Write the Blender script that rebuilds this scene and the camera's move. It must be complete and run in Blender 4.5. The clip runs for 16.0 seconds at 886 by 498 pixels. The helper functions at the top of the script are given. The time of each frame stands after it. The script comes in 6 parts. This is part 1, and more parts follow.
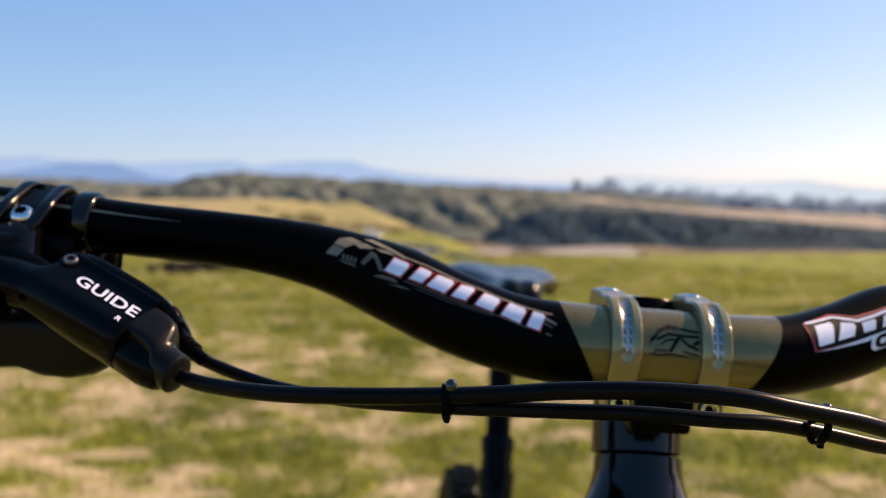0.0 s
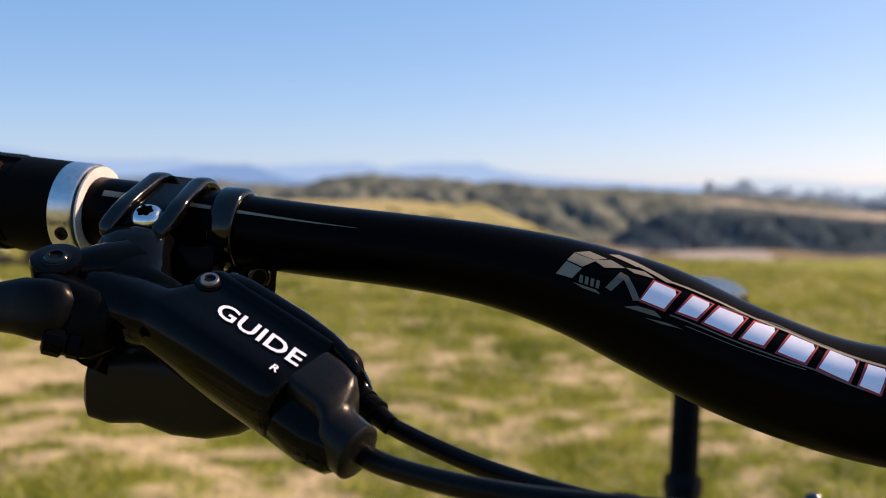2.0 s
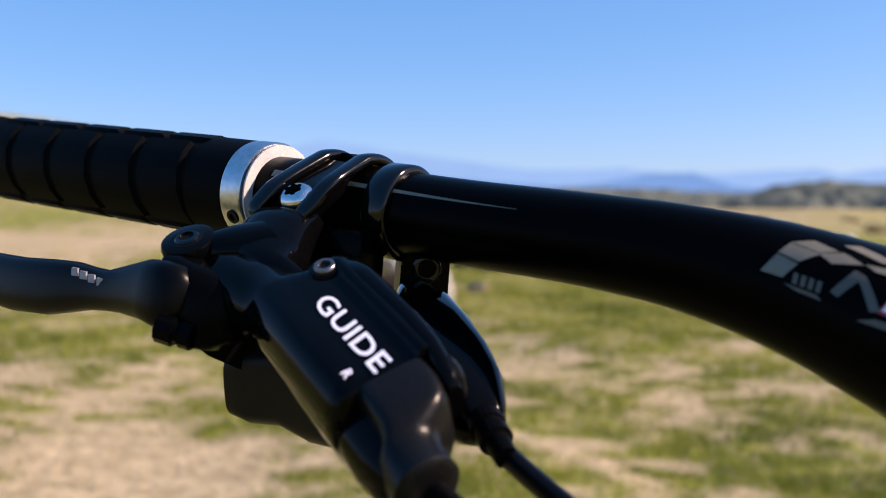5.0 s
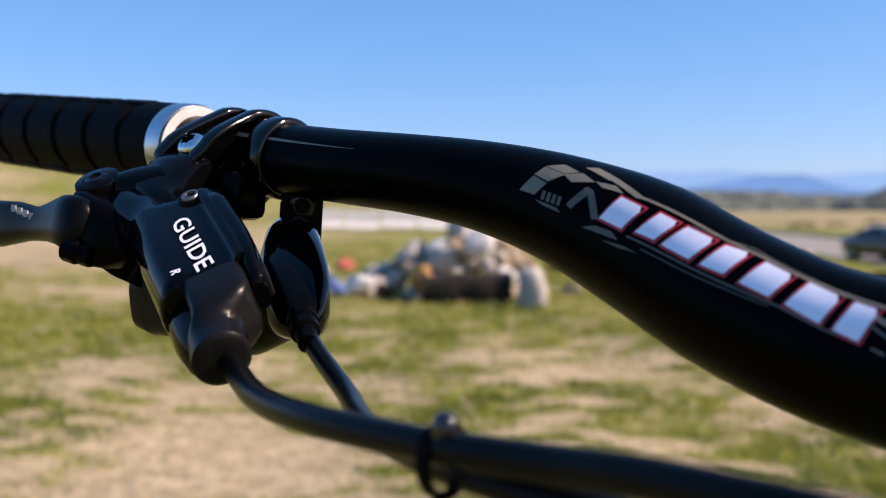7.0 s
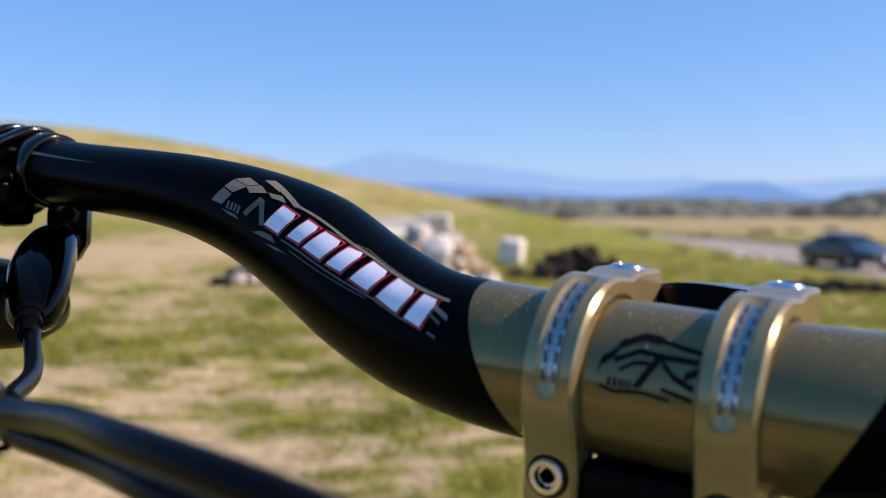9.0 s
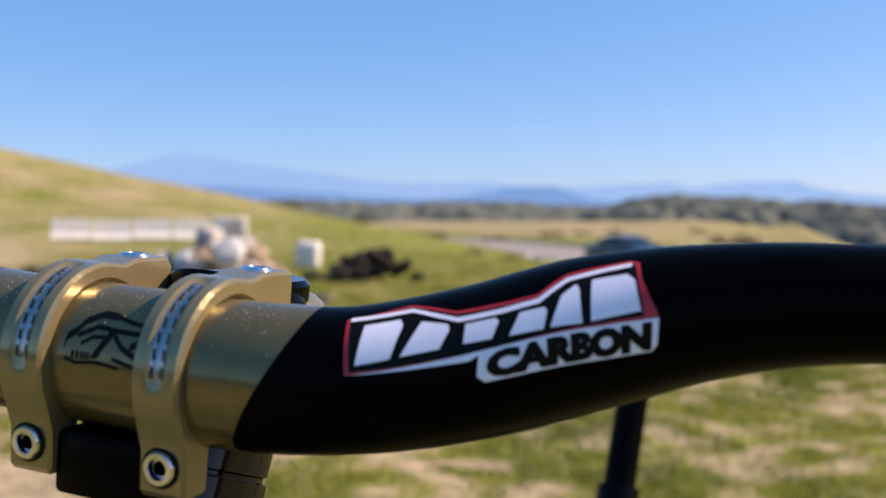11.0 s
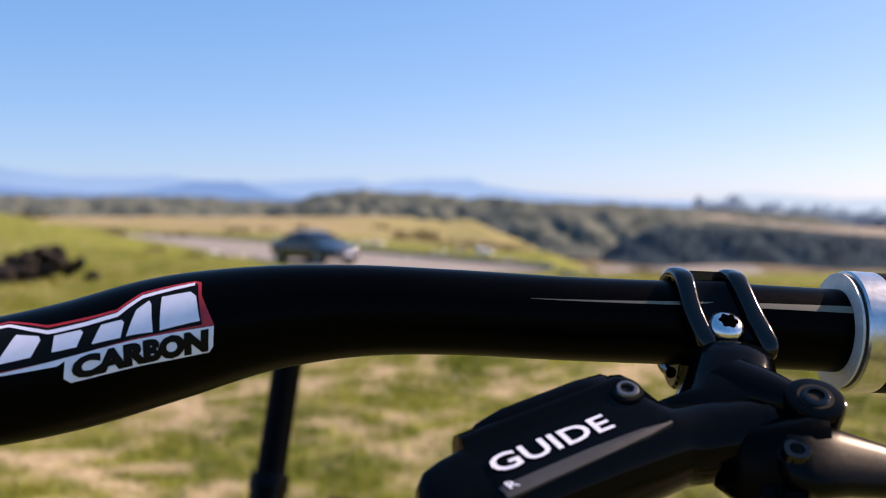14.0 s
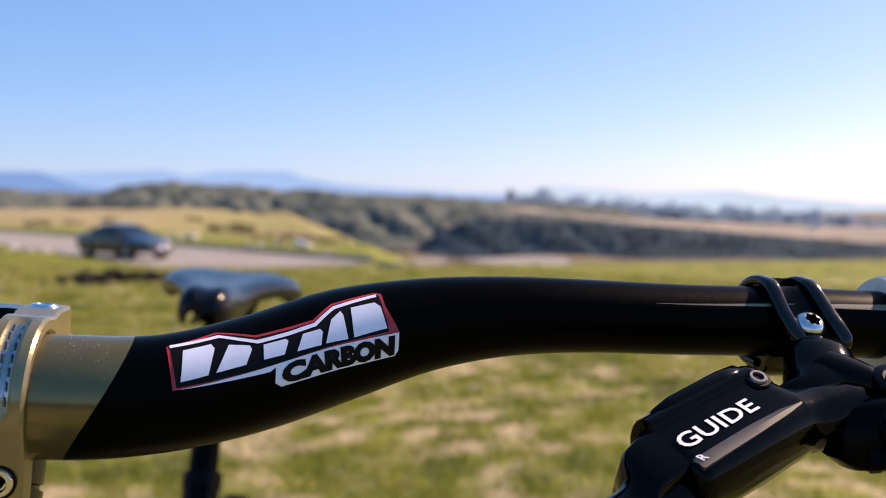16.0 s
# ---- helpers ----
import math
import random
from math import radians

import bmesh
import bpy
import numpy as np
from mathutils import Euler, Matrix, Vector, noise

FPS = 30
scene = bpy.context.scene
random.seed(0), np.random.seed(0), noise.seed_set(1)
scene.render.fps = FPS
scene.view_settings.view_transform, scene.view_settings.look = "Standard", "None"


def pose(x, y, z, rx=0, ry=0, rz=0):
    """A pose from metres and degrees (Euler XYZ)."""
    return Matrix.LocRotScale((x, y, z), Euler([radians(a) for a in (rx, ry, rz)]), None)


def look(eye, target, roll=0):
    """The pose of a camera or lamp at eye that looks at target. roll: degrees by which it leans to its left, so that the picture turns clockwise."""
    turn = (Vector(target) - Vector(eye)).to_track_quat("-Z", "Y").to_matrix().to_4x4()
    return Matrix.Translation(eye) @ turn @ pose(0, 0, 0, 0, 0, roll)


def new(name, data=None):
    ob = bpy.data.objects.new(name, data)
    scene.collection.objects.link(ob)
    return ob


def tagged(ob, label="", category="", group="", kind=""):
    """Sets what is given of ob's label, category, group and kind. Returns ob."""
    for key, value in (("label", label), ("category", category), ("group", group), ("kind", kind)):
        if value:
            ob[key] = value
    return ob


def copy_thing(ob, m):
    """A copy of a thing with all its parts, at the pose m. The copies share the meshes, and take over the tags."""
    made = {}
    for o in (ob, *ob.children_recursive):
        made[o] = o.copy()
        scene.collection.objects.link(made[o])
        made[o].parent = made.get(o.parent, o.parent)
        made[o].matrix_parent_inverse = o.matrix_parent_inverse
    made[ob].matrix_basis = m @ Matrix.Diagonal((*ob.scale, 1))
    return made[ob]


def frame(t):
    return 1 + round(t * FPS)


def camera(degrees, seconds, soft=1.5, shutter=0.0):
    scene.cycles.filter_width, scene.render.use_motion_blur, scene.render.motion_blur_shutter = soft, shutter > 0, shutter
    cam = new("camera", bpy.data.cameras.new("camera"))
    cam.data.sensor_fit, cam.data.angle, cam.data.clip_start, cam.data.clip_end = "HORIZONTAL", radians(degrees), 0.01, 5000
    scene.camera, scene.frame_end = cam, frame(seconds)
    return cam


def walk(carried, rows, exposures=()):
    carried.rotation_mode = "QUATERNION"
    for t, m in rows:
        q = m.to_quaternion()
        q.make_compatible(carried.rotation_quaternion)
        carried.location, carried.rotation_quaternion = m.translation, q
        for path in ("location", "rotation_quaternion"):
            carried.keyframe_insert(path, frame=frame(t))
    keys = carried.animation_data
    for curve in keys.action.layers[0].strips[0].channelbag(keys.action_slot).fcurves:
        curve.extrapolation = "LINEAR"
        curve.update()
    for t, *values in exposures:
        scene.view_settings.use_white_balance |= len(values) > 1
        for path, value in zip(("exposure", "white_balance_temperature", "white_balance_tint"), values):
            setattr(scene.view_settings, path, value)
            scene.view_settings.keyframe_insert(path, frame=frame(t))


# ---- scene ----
cam = camera(47.4, 16.0, soft=0.9)
PATH = [
    (0, (-0.091, -0.423, 1.094), (-0.091, 1.575, 0.996), -0.0),
    (0.5, (-0.1, -0.386, 1.088), (-0.167, 1.611, 0.989), 0.1),
    (1, (-0.111, -0.355, 1.087), (-0.233, 1.639, 0.989), 0.1),
    (1.5, (-0.123, -0.324, 1.09), (-0.303, 1.666, 0.995), 0.2),
    (2, (-0.136, -0.302, 1.093), (-0.386, 1.68, 0.998), 0.2),
    (2.5, (-0.154, -0.278, 1.089), (-0.5, 1.689, 0.994), 0.3),
    (3, (-0.148, -0.257, 1.079), (-0.601, 1.688, 0.981), 0.3),
    (3.5, (-0.148, -0.244, 1.09), (-0.751, 1.661, 0.995), 0.4),
    (5.8, (-0.037, -0.217, 1.081), (-1.218, 1.396, 1.004), 0.0),
    (6, (-0.029, -0.217, 1.08), (-1.22, 1.388, 1.003), 0.0),
    (6.5, (-0.014, -0.217, 1.072), (-1.228, 1.371, 0.998), 0.0),
    (7, (0.003, -0.218, 1.066), (-1.219, 1.363, 0.992), 0.0),
    (7.5, (0.024, -0.219, 1.068), (-1.204, 1.358, 1.0), 0.0),
    (8, (0.048, -0.213, 1.064), (-1.18, 1.365, 1.001), 0.0),
    (8.5, (0.067, -0.205, 1.064), (-1.147, 1.383, 1.0), 0.0),
    (9, (0.088, -0.202, 1.066), (-1.078, 1.422, 1.006), -0.0),
    (9.5, (0.109, -0.196, 1.064), (-0.986, 1.477, 1.011), -0.0),
    (10, (0.129, -0.191, 1.064), (-0.883, 1.534, 1.014), -0.0),
    (12.5, (0.212, -0.205, 1.062), (-0.312, 1.724, 0.998), 0.0),
    (13, (0.215, -0.218, 1.067), (-0.214, 1.735, 1.003), 0.0),
    (13.5, (0.213, -0.231, 1.069), (-0.124, 1.74, 1.006), 0.0),
    (14, (0.215, -0.24, 1.072), (-0.018, 1.745, 1.009), -0.0),
    (14.5, (0.207, -0.244, 1.074), (0.068, 1.749, 1.004), -0.0),
    (15, (0.184, -0.254, 1.079), (0.111, 1.744, 1.005), 0.0),
    (15.5, (0.152, -0.261, 1.082), (0.152, 1.737, 1.006), 0.0),
    (16, (0.119, -0.284, 1.08), (0.248, 1.71, 1.002), -0.0),
]
walk(cam, [(t, look(e, g, r)) for t, e, g, r in PATH], exposures=[(0, 0.76, 10200, 31), (2, 0.75, 9950, 31), (3.5, 0.74, 8650, 31), (6, 0.71, 8000, 29), (10, 0.68, 8150, 29), (13, 0.73, 8800, 31), (16, 0.78, 8950, 33)])
# The lens is focused on the handlebar, with a small aperture.
cam.data.dof.use_dof = True
cam.data.dof.focus_distance = 0.296
cam.data.dof.aperture_fstop = 13.0

# ---- world and sun ----
SUN_AZ, SUN_EL = radians(62), radians(35)
world = bpy.data.worlds.new("sky")
scene.world = world
world.use_nodes = True
wn, wl = world.node_tree.nodes, world.node_tree.links
sky = wn.new("ShaderNodeTexSky")
sky.sky_type, sky.sun_disc = "NISHITA", False
sky.sun_elevation, sky.sun_rotation = SUN_EL, SUN_AZ
sky.altitude, sky.air_density, sky.dust_density, sky.ozone_density = 300, 0.75, 0.9, 3.2
vivid = wn.new("ShaderNodeHueSaturation")
vivid.inputs["Saturation"].default_value = 1.14
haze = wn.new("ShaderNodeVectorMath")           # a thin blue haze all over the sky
haze.operation = "ADD"
haze.inputs[1].default_value = (0.0, 1.70, 4.6)
wl.new(sky.outputs[0], vivid.inputs["Color"])
wl.new(vivid.outputs[0], haze.inputs[0])
wl.new(haze.outputs[0], wn["Background"].inputs[0])
wn["Background"].inputs[1].default_value = 0.0690
sun = new("sun", bpy.data.lights.new("sun", "SUN"))
sun.data.energy, sun.data.angle, sun.data.color = 4.8, radians(0.55), (1.0, 0.93, 0.82)
SUN_DIR = Vector((math.sin(SUN_AZ) * math.cos(SUN_EL), math.cos(SUN_AZ) * math.cos(SUN_EL), math.sin(SUN_EL)))
sun.matrix_world = look(SUN_DIR * 50, (0, 0, 0))
scene.view_settings.exposure = 0.0


# ---- helpers of this scene ----
def material(name, color, rough=0.5, metal=0.0, second=None, scale=40.0, mix=0.5, bump=0.0, bump_scale=200.0,
             coat=0.0, spec=0.5, rough_var=0.0, space="Object"):
    """A principled material with colour variation at two scales, roughness variation and fine relief."""
    m = bpy.data.materials.new(name)
    m.use_nodes = True
    n, l = m.node_tree.nodes, m.node_tree.links
    p = n["Principled BSDF"]
    p.inputs["Metallic"].default_value = metal
    p.inputs["Roughness"].default_value = rough
    p.inputs["Coat Weight"].default_value = coat
    p.inputs["Coat Roughness"].default_value = 0.12
    p.inputs["Specular IOR Level"].default_value = spec
    tc = n.new("ShaderNodeTexCoord")
    if second is None:
        second = tuple(c * 0.75 for c in color)
    big = n.new("ShaderNodeTexNoise")
    big.inputs["Scale"].default_value, big.inputs["Detail"].default_value = scale, 6.0
    small = n.new("ShaderNodeTexNoise")
    small.inputs["Scale"].default_value, small.inputs["Detail"].default_value = scale * 9, 4.0
    add = n.new("ShaderNodeMath")
    add.operation = "MULTIPLY_ADD"
    add.inputs[1].default_value = 0.45
    half = n.new("ShaderNodeMath")
    half.operation = "MULTIPLY"
    half.inputs[1].default_value = 0.55
    ramp = n.new("ShaderNodeValToRGB")
    ramp.color_ramp.elements[0].position, ramp.color_ramp.elements[1].position = 0.5 - mix / 4, 0.5 + mix / 4
    ramp.color_ramp.elements[0].color, ramp.color_ramp.elements[1].color = (*second, 1), (*color, 1)
    for t in (big, small):
        l.new(tc.outputs[space], t.inputs["Vector"])
    l.new(big.outputs[0], half.inputs[0])
    l.new(small.outputs[0], add.inputs[0])
    l.new(half.outputs[0], add.inputs[2])
    l.new(add.outputs[0], ramp.inputs[0])
    l.new(ramp.outputs[0], p.inputs["Base Color"])
    if rough_var:
        mr = n.new("ShaderNodeMapRange")
        mr.inputs[1].default_value, mr.inputs[2].default_value = 0.3, 0.7
        mr.inputs[3].default_value, mr.inputs[4].default_value = max(0.02, rough - rough_var), rough + rough_var
        l.new(small.outputs[0], mr.inputs[0])
        l.new(mr.outputs[0], p.inputs["Roughness"])
    if bump:
        bt = n.new("ShaderNodeTexNoise")
        bt.inputs["Scale"].default_value, bt.inputs["Detail"].default_value = bump_scale, 5.0
        l.new(tc.outputs[space], bt.inputs["Vector"])
        bn = n.new("ShaderNodeBump")
        bn.inputs["Strength"].default_value, bn.inputs["Distance"].default_value = 1.0, bump
        l.new(bt.outputs[0], bn.inputs["Height"])
        l.new(bn.outputs[0], p.inputs["Normal"])
    return m


def part(name, bm, mat, parent=None, label="", smooth=None, m=None):
    """Links a bmesh as one mesh object under a thing or a part. smooth: angle in degrees below which edges are shaded smooth."""
    me = bpy.data.meshes.new(name)
    bmesh.ops.recalc_face_normals(bm, faces=bm.faces)
    if smooth:
        lim = radians(smooth)
        for f in bm.faces:
            f.smooth = True
        for e in bm.edges:
            if len(e.link_faces) == 2 and e.calc_face_angle(0) > lim:
                e.smooth = False
    bm.to_mesh(me)
    bm.free()
    me.materials.append(mat)
    ob = new(name, me)
    if m is not None:
        ob.matrix_basis = m
    if parent is not None:
        ob.parent = parent
    if label:
        tagged(ob, label)
    return ob


def thing(name, m, label, category, group="", kind=""):
    ob = new(name)
    ob.matrix_basis = m
    ob.empty_display_size = 0.05
    return tagged(ob, label, category, group, kind)


def smoothstep(a, b, x):
    u = min(1.0, max(0.0, (x - a) / (b - a)))
    return u * u * (3 - 2 * u)


def box(bm, size, centre=(0, 0, 0), bevel=0.0, m=None, seg=2):
    sub = bmesh.new()
    bmesh.ops.create_cube(sub, size=1.0, matrix=Matrix.Diagonal((*size, 1)))
    if bevel:
        bmesh.ops.bevel(sub, geom=list(sub.edges), offset=bevel, segments=seg, affect="EDGES", profile=0.5)
    join(bm, sub, (m or Matrix()) @ Matrix.Translation(centre))
    return bm


def join(bm, sub, m=None):
    if m is not None:
        bmesh.ops.transform(sub, matrix=m, verts=sub.verts)
    tmp = bpy.data.meshes.new("tmp")
    sub.to_mesh(tmp)
    sub.free()
    bm.from_mesh(tmp)
    bpy.data.meshes.remove(tmp)


def axis_matrix(a, b):
    """A matrix whose z axis runs from a towards b, at a."""
    d = Vector(b) - Vector(a)
    return Matrix.Translation(a) @ d.to_track_quat("Z", "Y").to_matrix().to_4x4()


def lathe(bm, a, b, profile, seg=32):
    """A turned solid round the line from a to b: profile rows are (distance along, radius)."""
    m = axis_matrix(a, b)
    rings = []
    for s, r in profile:
        rings.append([bm.verts.new(m @ Vector((r * math.cos(k * math.tau / seg), r * math.sin(k * math.tau / seg), s))) for k in range(seg)])
    for p, q in zip(rings, rings[1:]):
        for k in range(seg):
            bm.faces.new((p[k], p[(k + 1) % seg], q[(k + 1) % seg], q[k]))
    bm.faces.new(rings[0][::-1])
    bm.faces.new(rings[-1])
    return bm


def loft(bm, sections, cap=True):
    """Skins a list of closed loops of points with the same count."""
    rings = [[bm.verts.new(p) for p in s] for s in sections]
    n = len(rings[0])
    for p, q in zip(rings, rings[1:]):
        for k in range(n):
            bm.faces.new((p[k], p[(k + 1) % n], q[(k + 1) % n], q[k]))
    if cap:
        bm.faces.new(rings[0][::-1])
        bm.faces.new(rings[-1])
    return bm


def squircle(centre, u, v, hu, hv, power=4.0, n=32):
    """A rounded rectangle of points round centre, in the plane of u and v."""
    pts = []
    for k in range(n):
        c, s = math.cos(k * math.tau / n), math.sin(k * math.tau / n)
        pts.append(Vector(centre) + Vector(u) * (hu * math.copysign(abs(c) ** (2 / power), c)) + Vector(v) * (hv * math.copysign(abs(s) ** (2 / power), s)))
    return pts


def smooth_path(points, steps=8):
    """A Catmull-Rom curve through the points."""
    pts = [Vector(p) for p in points]
    pts = [pts[0] * 2 - pts[1], *pts, pts[-1] * 2 - pts[-2]]
    out = []
    for a, b, c, d in zip(pts, pts[1:], pts[2:], pts[3:]):
        for k in range(steps):
            t = k / steps
            out.append(0.5 * ((2 * b) + (c - a) * t + (2 * a - 5 * b + 4 * c - d) * t * t + (3 * b - a - 3 * c + d) * t ** 3))
    out.append(pts[-2])
    return out


def tube(bm, path, radius, seg=16, cap=True):
    """A round tube along a path; radius is a number or a function of 0..1."""
    n = len(path)
    sections, up = [], Vector((0, 0, 1))
    for i, p in enumerate(path):
        t = (path[min(i + 1, n - 1)] - path[max(i - 1, 0)]).normalized()
        side = t.cross(up)
        side = side.normalized() if side.length > 1e-4 else Vector((1, 0, 0))
        u2 = side.cross(t)
        r = radius(i / (n - 1)) if callable(radius) else radius
        sections.append([p + side * (r * math.cos(k * math.tau / seg)) + u2 * (r * math.sin(k * math.tau / seg)) for k in range(seg)])
    return loft(bm, sections, cap)


def extrude_outline(bm, outline, depth, to3d):
    """A plate: a closed outline of (a, b), given thickness depth; to3d turns (a, b, c) into a place."""
    lo = [bm.verts.new(to3d(a, b, -depth / 2)) for a, b in outline]
    hi = [bm.verts.new(to3d(a, b, depth / 2)) for a, b in outline]
    n = len(outline)
    for k in range(n):
        bm.faces.new((lo[k], lo[(k + 1) % n], hi[(k + 1) % n], hi[k]))
    bm.faces.new(lo[::-1])
    bm.faces.new(hi)
    return bm


def lettering(text, bold=0.0, spacing=1.0):
    """The built-in font as a flat bmesh: letters of height about 0.7, starting at x = 0."""
    cu = bpy.data.curves.new("letters", "FONT")
    cu.body, cu.offset, cu.space_character, cu.resolution_u = text, bold, spacing, 3
    ob = new("letters", cu)
    dep = bpy.context.evaluated_depsgraph_get()
    me = bpy.data.meshes.new_from_object(ob.evaluated_get(dep))
    bm = bmesh.new()
    bm.from_mesh(me)
    bpy.data.objects.remove(ob)
    bpy.data.curves.remove(cu)
    bpy.data.meshes.remove(me)
    return bm


def slabs(shapes):
    """Flat convex shapes as one bmesh; each shape is a list of (u, v)."""
    bm = bmesh.new()
    for s in shapes:
        bm.faces.new([bm.verts.new((u, v, 0)) for u, v in s])
    return bm


def fit_box(bm, u0, u1, v0, v1, slant=0.0):
    """Scales a flat bmesh into a box, leaning by slant."""
    xs, ys = [v.co.x for v in bm.verts], [v.co.y for v in bm.verts]
    ax, bx, ay, by = min(xs), max(xs), min(ys), max(ys)
    for v in bm.verts:
        fy = (v.co.y - ay) / (by - ay)
        v.co = Vector((u0 + (v.co.x - ax) / (bx - ax) * (u1 - u0) + slant * (fy - 0.5) * (v1 - v0), v0 + fy * (v1 - v0), 0))
    return bm


def dice(bm, step):
    """Cuts a flat bmesh by a grid, so that it can be bent round a tube."""
    for axis in (0, 1):
        lo, hi = min(v.co[axis] for v in bm.verts), max(v.co[axis] for v in bm.verts)
        k = math.floor(lo / step) + 1
        while k * step < hi:
            co, no = [0, 0, 0], [0, 0, 0]
            co[axis], no[axis] = k * step, 1
            bmesh.ops.bisect_plane(bm, geom=list(bm.verts) + list(bm.edges) + list(bm.faces), dist=1e-7, plane_co=co, plane_no=no)
            k += 1
    return bm


# ---- materials ----
M_CARBON = material("matt_black_carbon", (0.0010, 0.0010, 0.0012), 0.31, second=(0.0006, 0.0006, 0.0008), scale=60, rough_var=0.025, bump=0.000006, bump_scale=900, spec=0.032)
M_GOLD = material("gold_anodised_aluminium", (0.29, 0.236, 0.128), 0.21, 0.58, second=(0.25, 0.204, 0.11), scale=90, rough_var=0.05, bump=0.000012, bump_scale=2500)
M_GOLD_PAINT = material("satin_gold_tube", (0.180, 0.140, 0.062), 0.19, 0.58, second=(0.156, 0.121, 0.053), scale=160, rough_var=0.05, bump=0.00002, bump_scale=2200)
M_STEEL = material("bright_steel", (0.72, 0.72, 0.74), 0.18, 1.0, scale=200, rough_var=0.06)
M_ALU = material("turned_aluminium", (0.66, 0.67, 0.69), 0.30, 1.0, scale=60, rough_var=0.015)
M_ALU_WHITE = material("silver_face", (0.64, 0.64, 0.63), 0.50, 0.2, scale=120, rough_var=0.06)
M_BLACK_GLOSS = material("glossy_black_paint", (0.0016, 0.0016, 0.0019), 0.075, second=(0.0012, 0.0012, 0.0014), scale=80, rough_var=0.03, spec=0.085)
M_BLACK_SHINE = material("polished_black_metal", (0.0018, 0.0018, 0.0021), 0.10, second=(0.0012, 0.0012, 0.0014), scale=80, rough_var=0.03, spec=0.36)
M_LEVER = material("satin_black_lever", (0.002, 0.002, 0.0024), 0.32, second=(0.0015, 0.0015, 0.0018), scale=120, rough_var=0.03, bump=0.000006, bump_scale=1200, spec=0.10)
M_BLACK_SATIN = material("satin_black_casting", (0.0014, 0.0014, 0.0018), 0.22, second=(0.0009, 0.0009, 0.0011), scale=120, rough_var=0.03, bump=0.000006, bump_scale=1200, spec=0.04)
M_BLACK_MATT = material("matt_black_plastic", (0.0022, 0.0022, 0.0026), 0.38, second=(0.0014, 0.0014, 0.0016), scale=150, bump=0.00004, bump_scale=1500, spec=0.03)
M_RUBBER = material("black_rubber", (0.0018, 0.0018, 0.0018), 0.55, second=(0.0012, 0.0012, 0.0012), scale=140, bump=0.00012, bump_scale=1600, spec=0.035)
M_HOSE = material("black_hose", (0.003, 0.003, 0.0034), 0.30, scale=300, rough_var=0.04, bump=0.00003, bump_scale=2500, spec=0.085)
M_WHITE = material("white_ink", (0.78, 0.81, 0.94), 0.45, second=(0.72, 0.75, 0.88), scale=400)
M_RED = material("red_ink", (0.55, 0.02, 0.03), 0.45, scale=400)
M_TAN = material("tan_grey_ink", (0.165, 0.152, 0.115), 0.5, second=(0.13, 0.12, 0.09), scale=300)
M_TAN_DIM = material("dim_tan_ink", (0.085, 0.08, 0.062), 0.5, scale=300)
# Dull black fill that paints the shade inside steel bolt and screw holes.
M_SOCKET = material("socket_shade_fill", (0.001, 0.001, 0.001), 0.9, scale=300, spec=0.0)
M_INK = material("black_ink", (0.003, 0.003, 0.003), 0.45, scale=300, spec=0.12)


# ---- terrain ----
def ss(a, b, x):
    u = np.clip((x - a) / (b - a), 0, 1)
    return u * u * (3 - 2 * u)


CREST = [(45, -40), (33, 0), (26, 14), (12, 23.0), (5.6, 22.0), (1.8, 21.6), (-0.2, 27), (-0.5, 49), (-13, 149), (-45, 320)]
ROAD_N, ROAD_D = np.array((0.83, 0.558)), np.array((0.558, -0.83))   # across and along the road
ROAD_NEAR, ROAD_FAR, ROAD_Z = 14.2, 23.0, -1.1


def beyond_crest(x, y):
    """Distance past the line where the plateau breaks off, negative on the plateau."""
    best = np.full(x.shape, 1e9)
    sign = np.ones(x.shape)
    for (ax, ay), (bx, by) in zip(CREST, CREST[1:]):
        dx, dy = bx - ax, by - ay
        t = np.clip(((x - ax) * dx + (y - ay) * dy) / (dx * dx + dy * dy), 0, 1)
        d = np.hypot(x - ax - t * dx, y - ay - t * dy)
        side = np.where(dx * (y - ay) - dy * (x - ax) > 0, -1.0, 1.0)
        sign = np.where(d < best - 1e-9, side, sign)
        best = np.minimum(best, d)
    return best * sign


def waves(x, y, size, seed):
    """Smooth unevenness between -1 and 1, from a few crossing waves."""
    g = np.random.RandomState(seed)
    out = np.zeros(np.shape(x))
    for _ in range(9):
        a, ph, k = g.uniform(0, math.tau), g.uniform(0, math.tau), g.uniform(0.6, 1.7) * math.tau / size
        out += np.sin((x * math.cos(a) + y * math.sin(a)) * k + ph + 1.3 * np.sin((x * math.sin(a) - y * math.cos(a)) * k * 0.7 + ph * 2))
    return out / 5.0


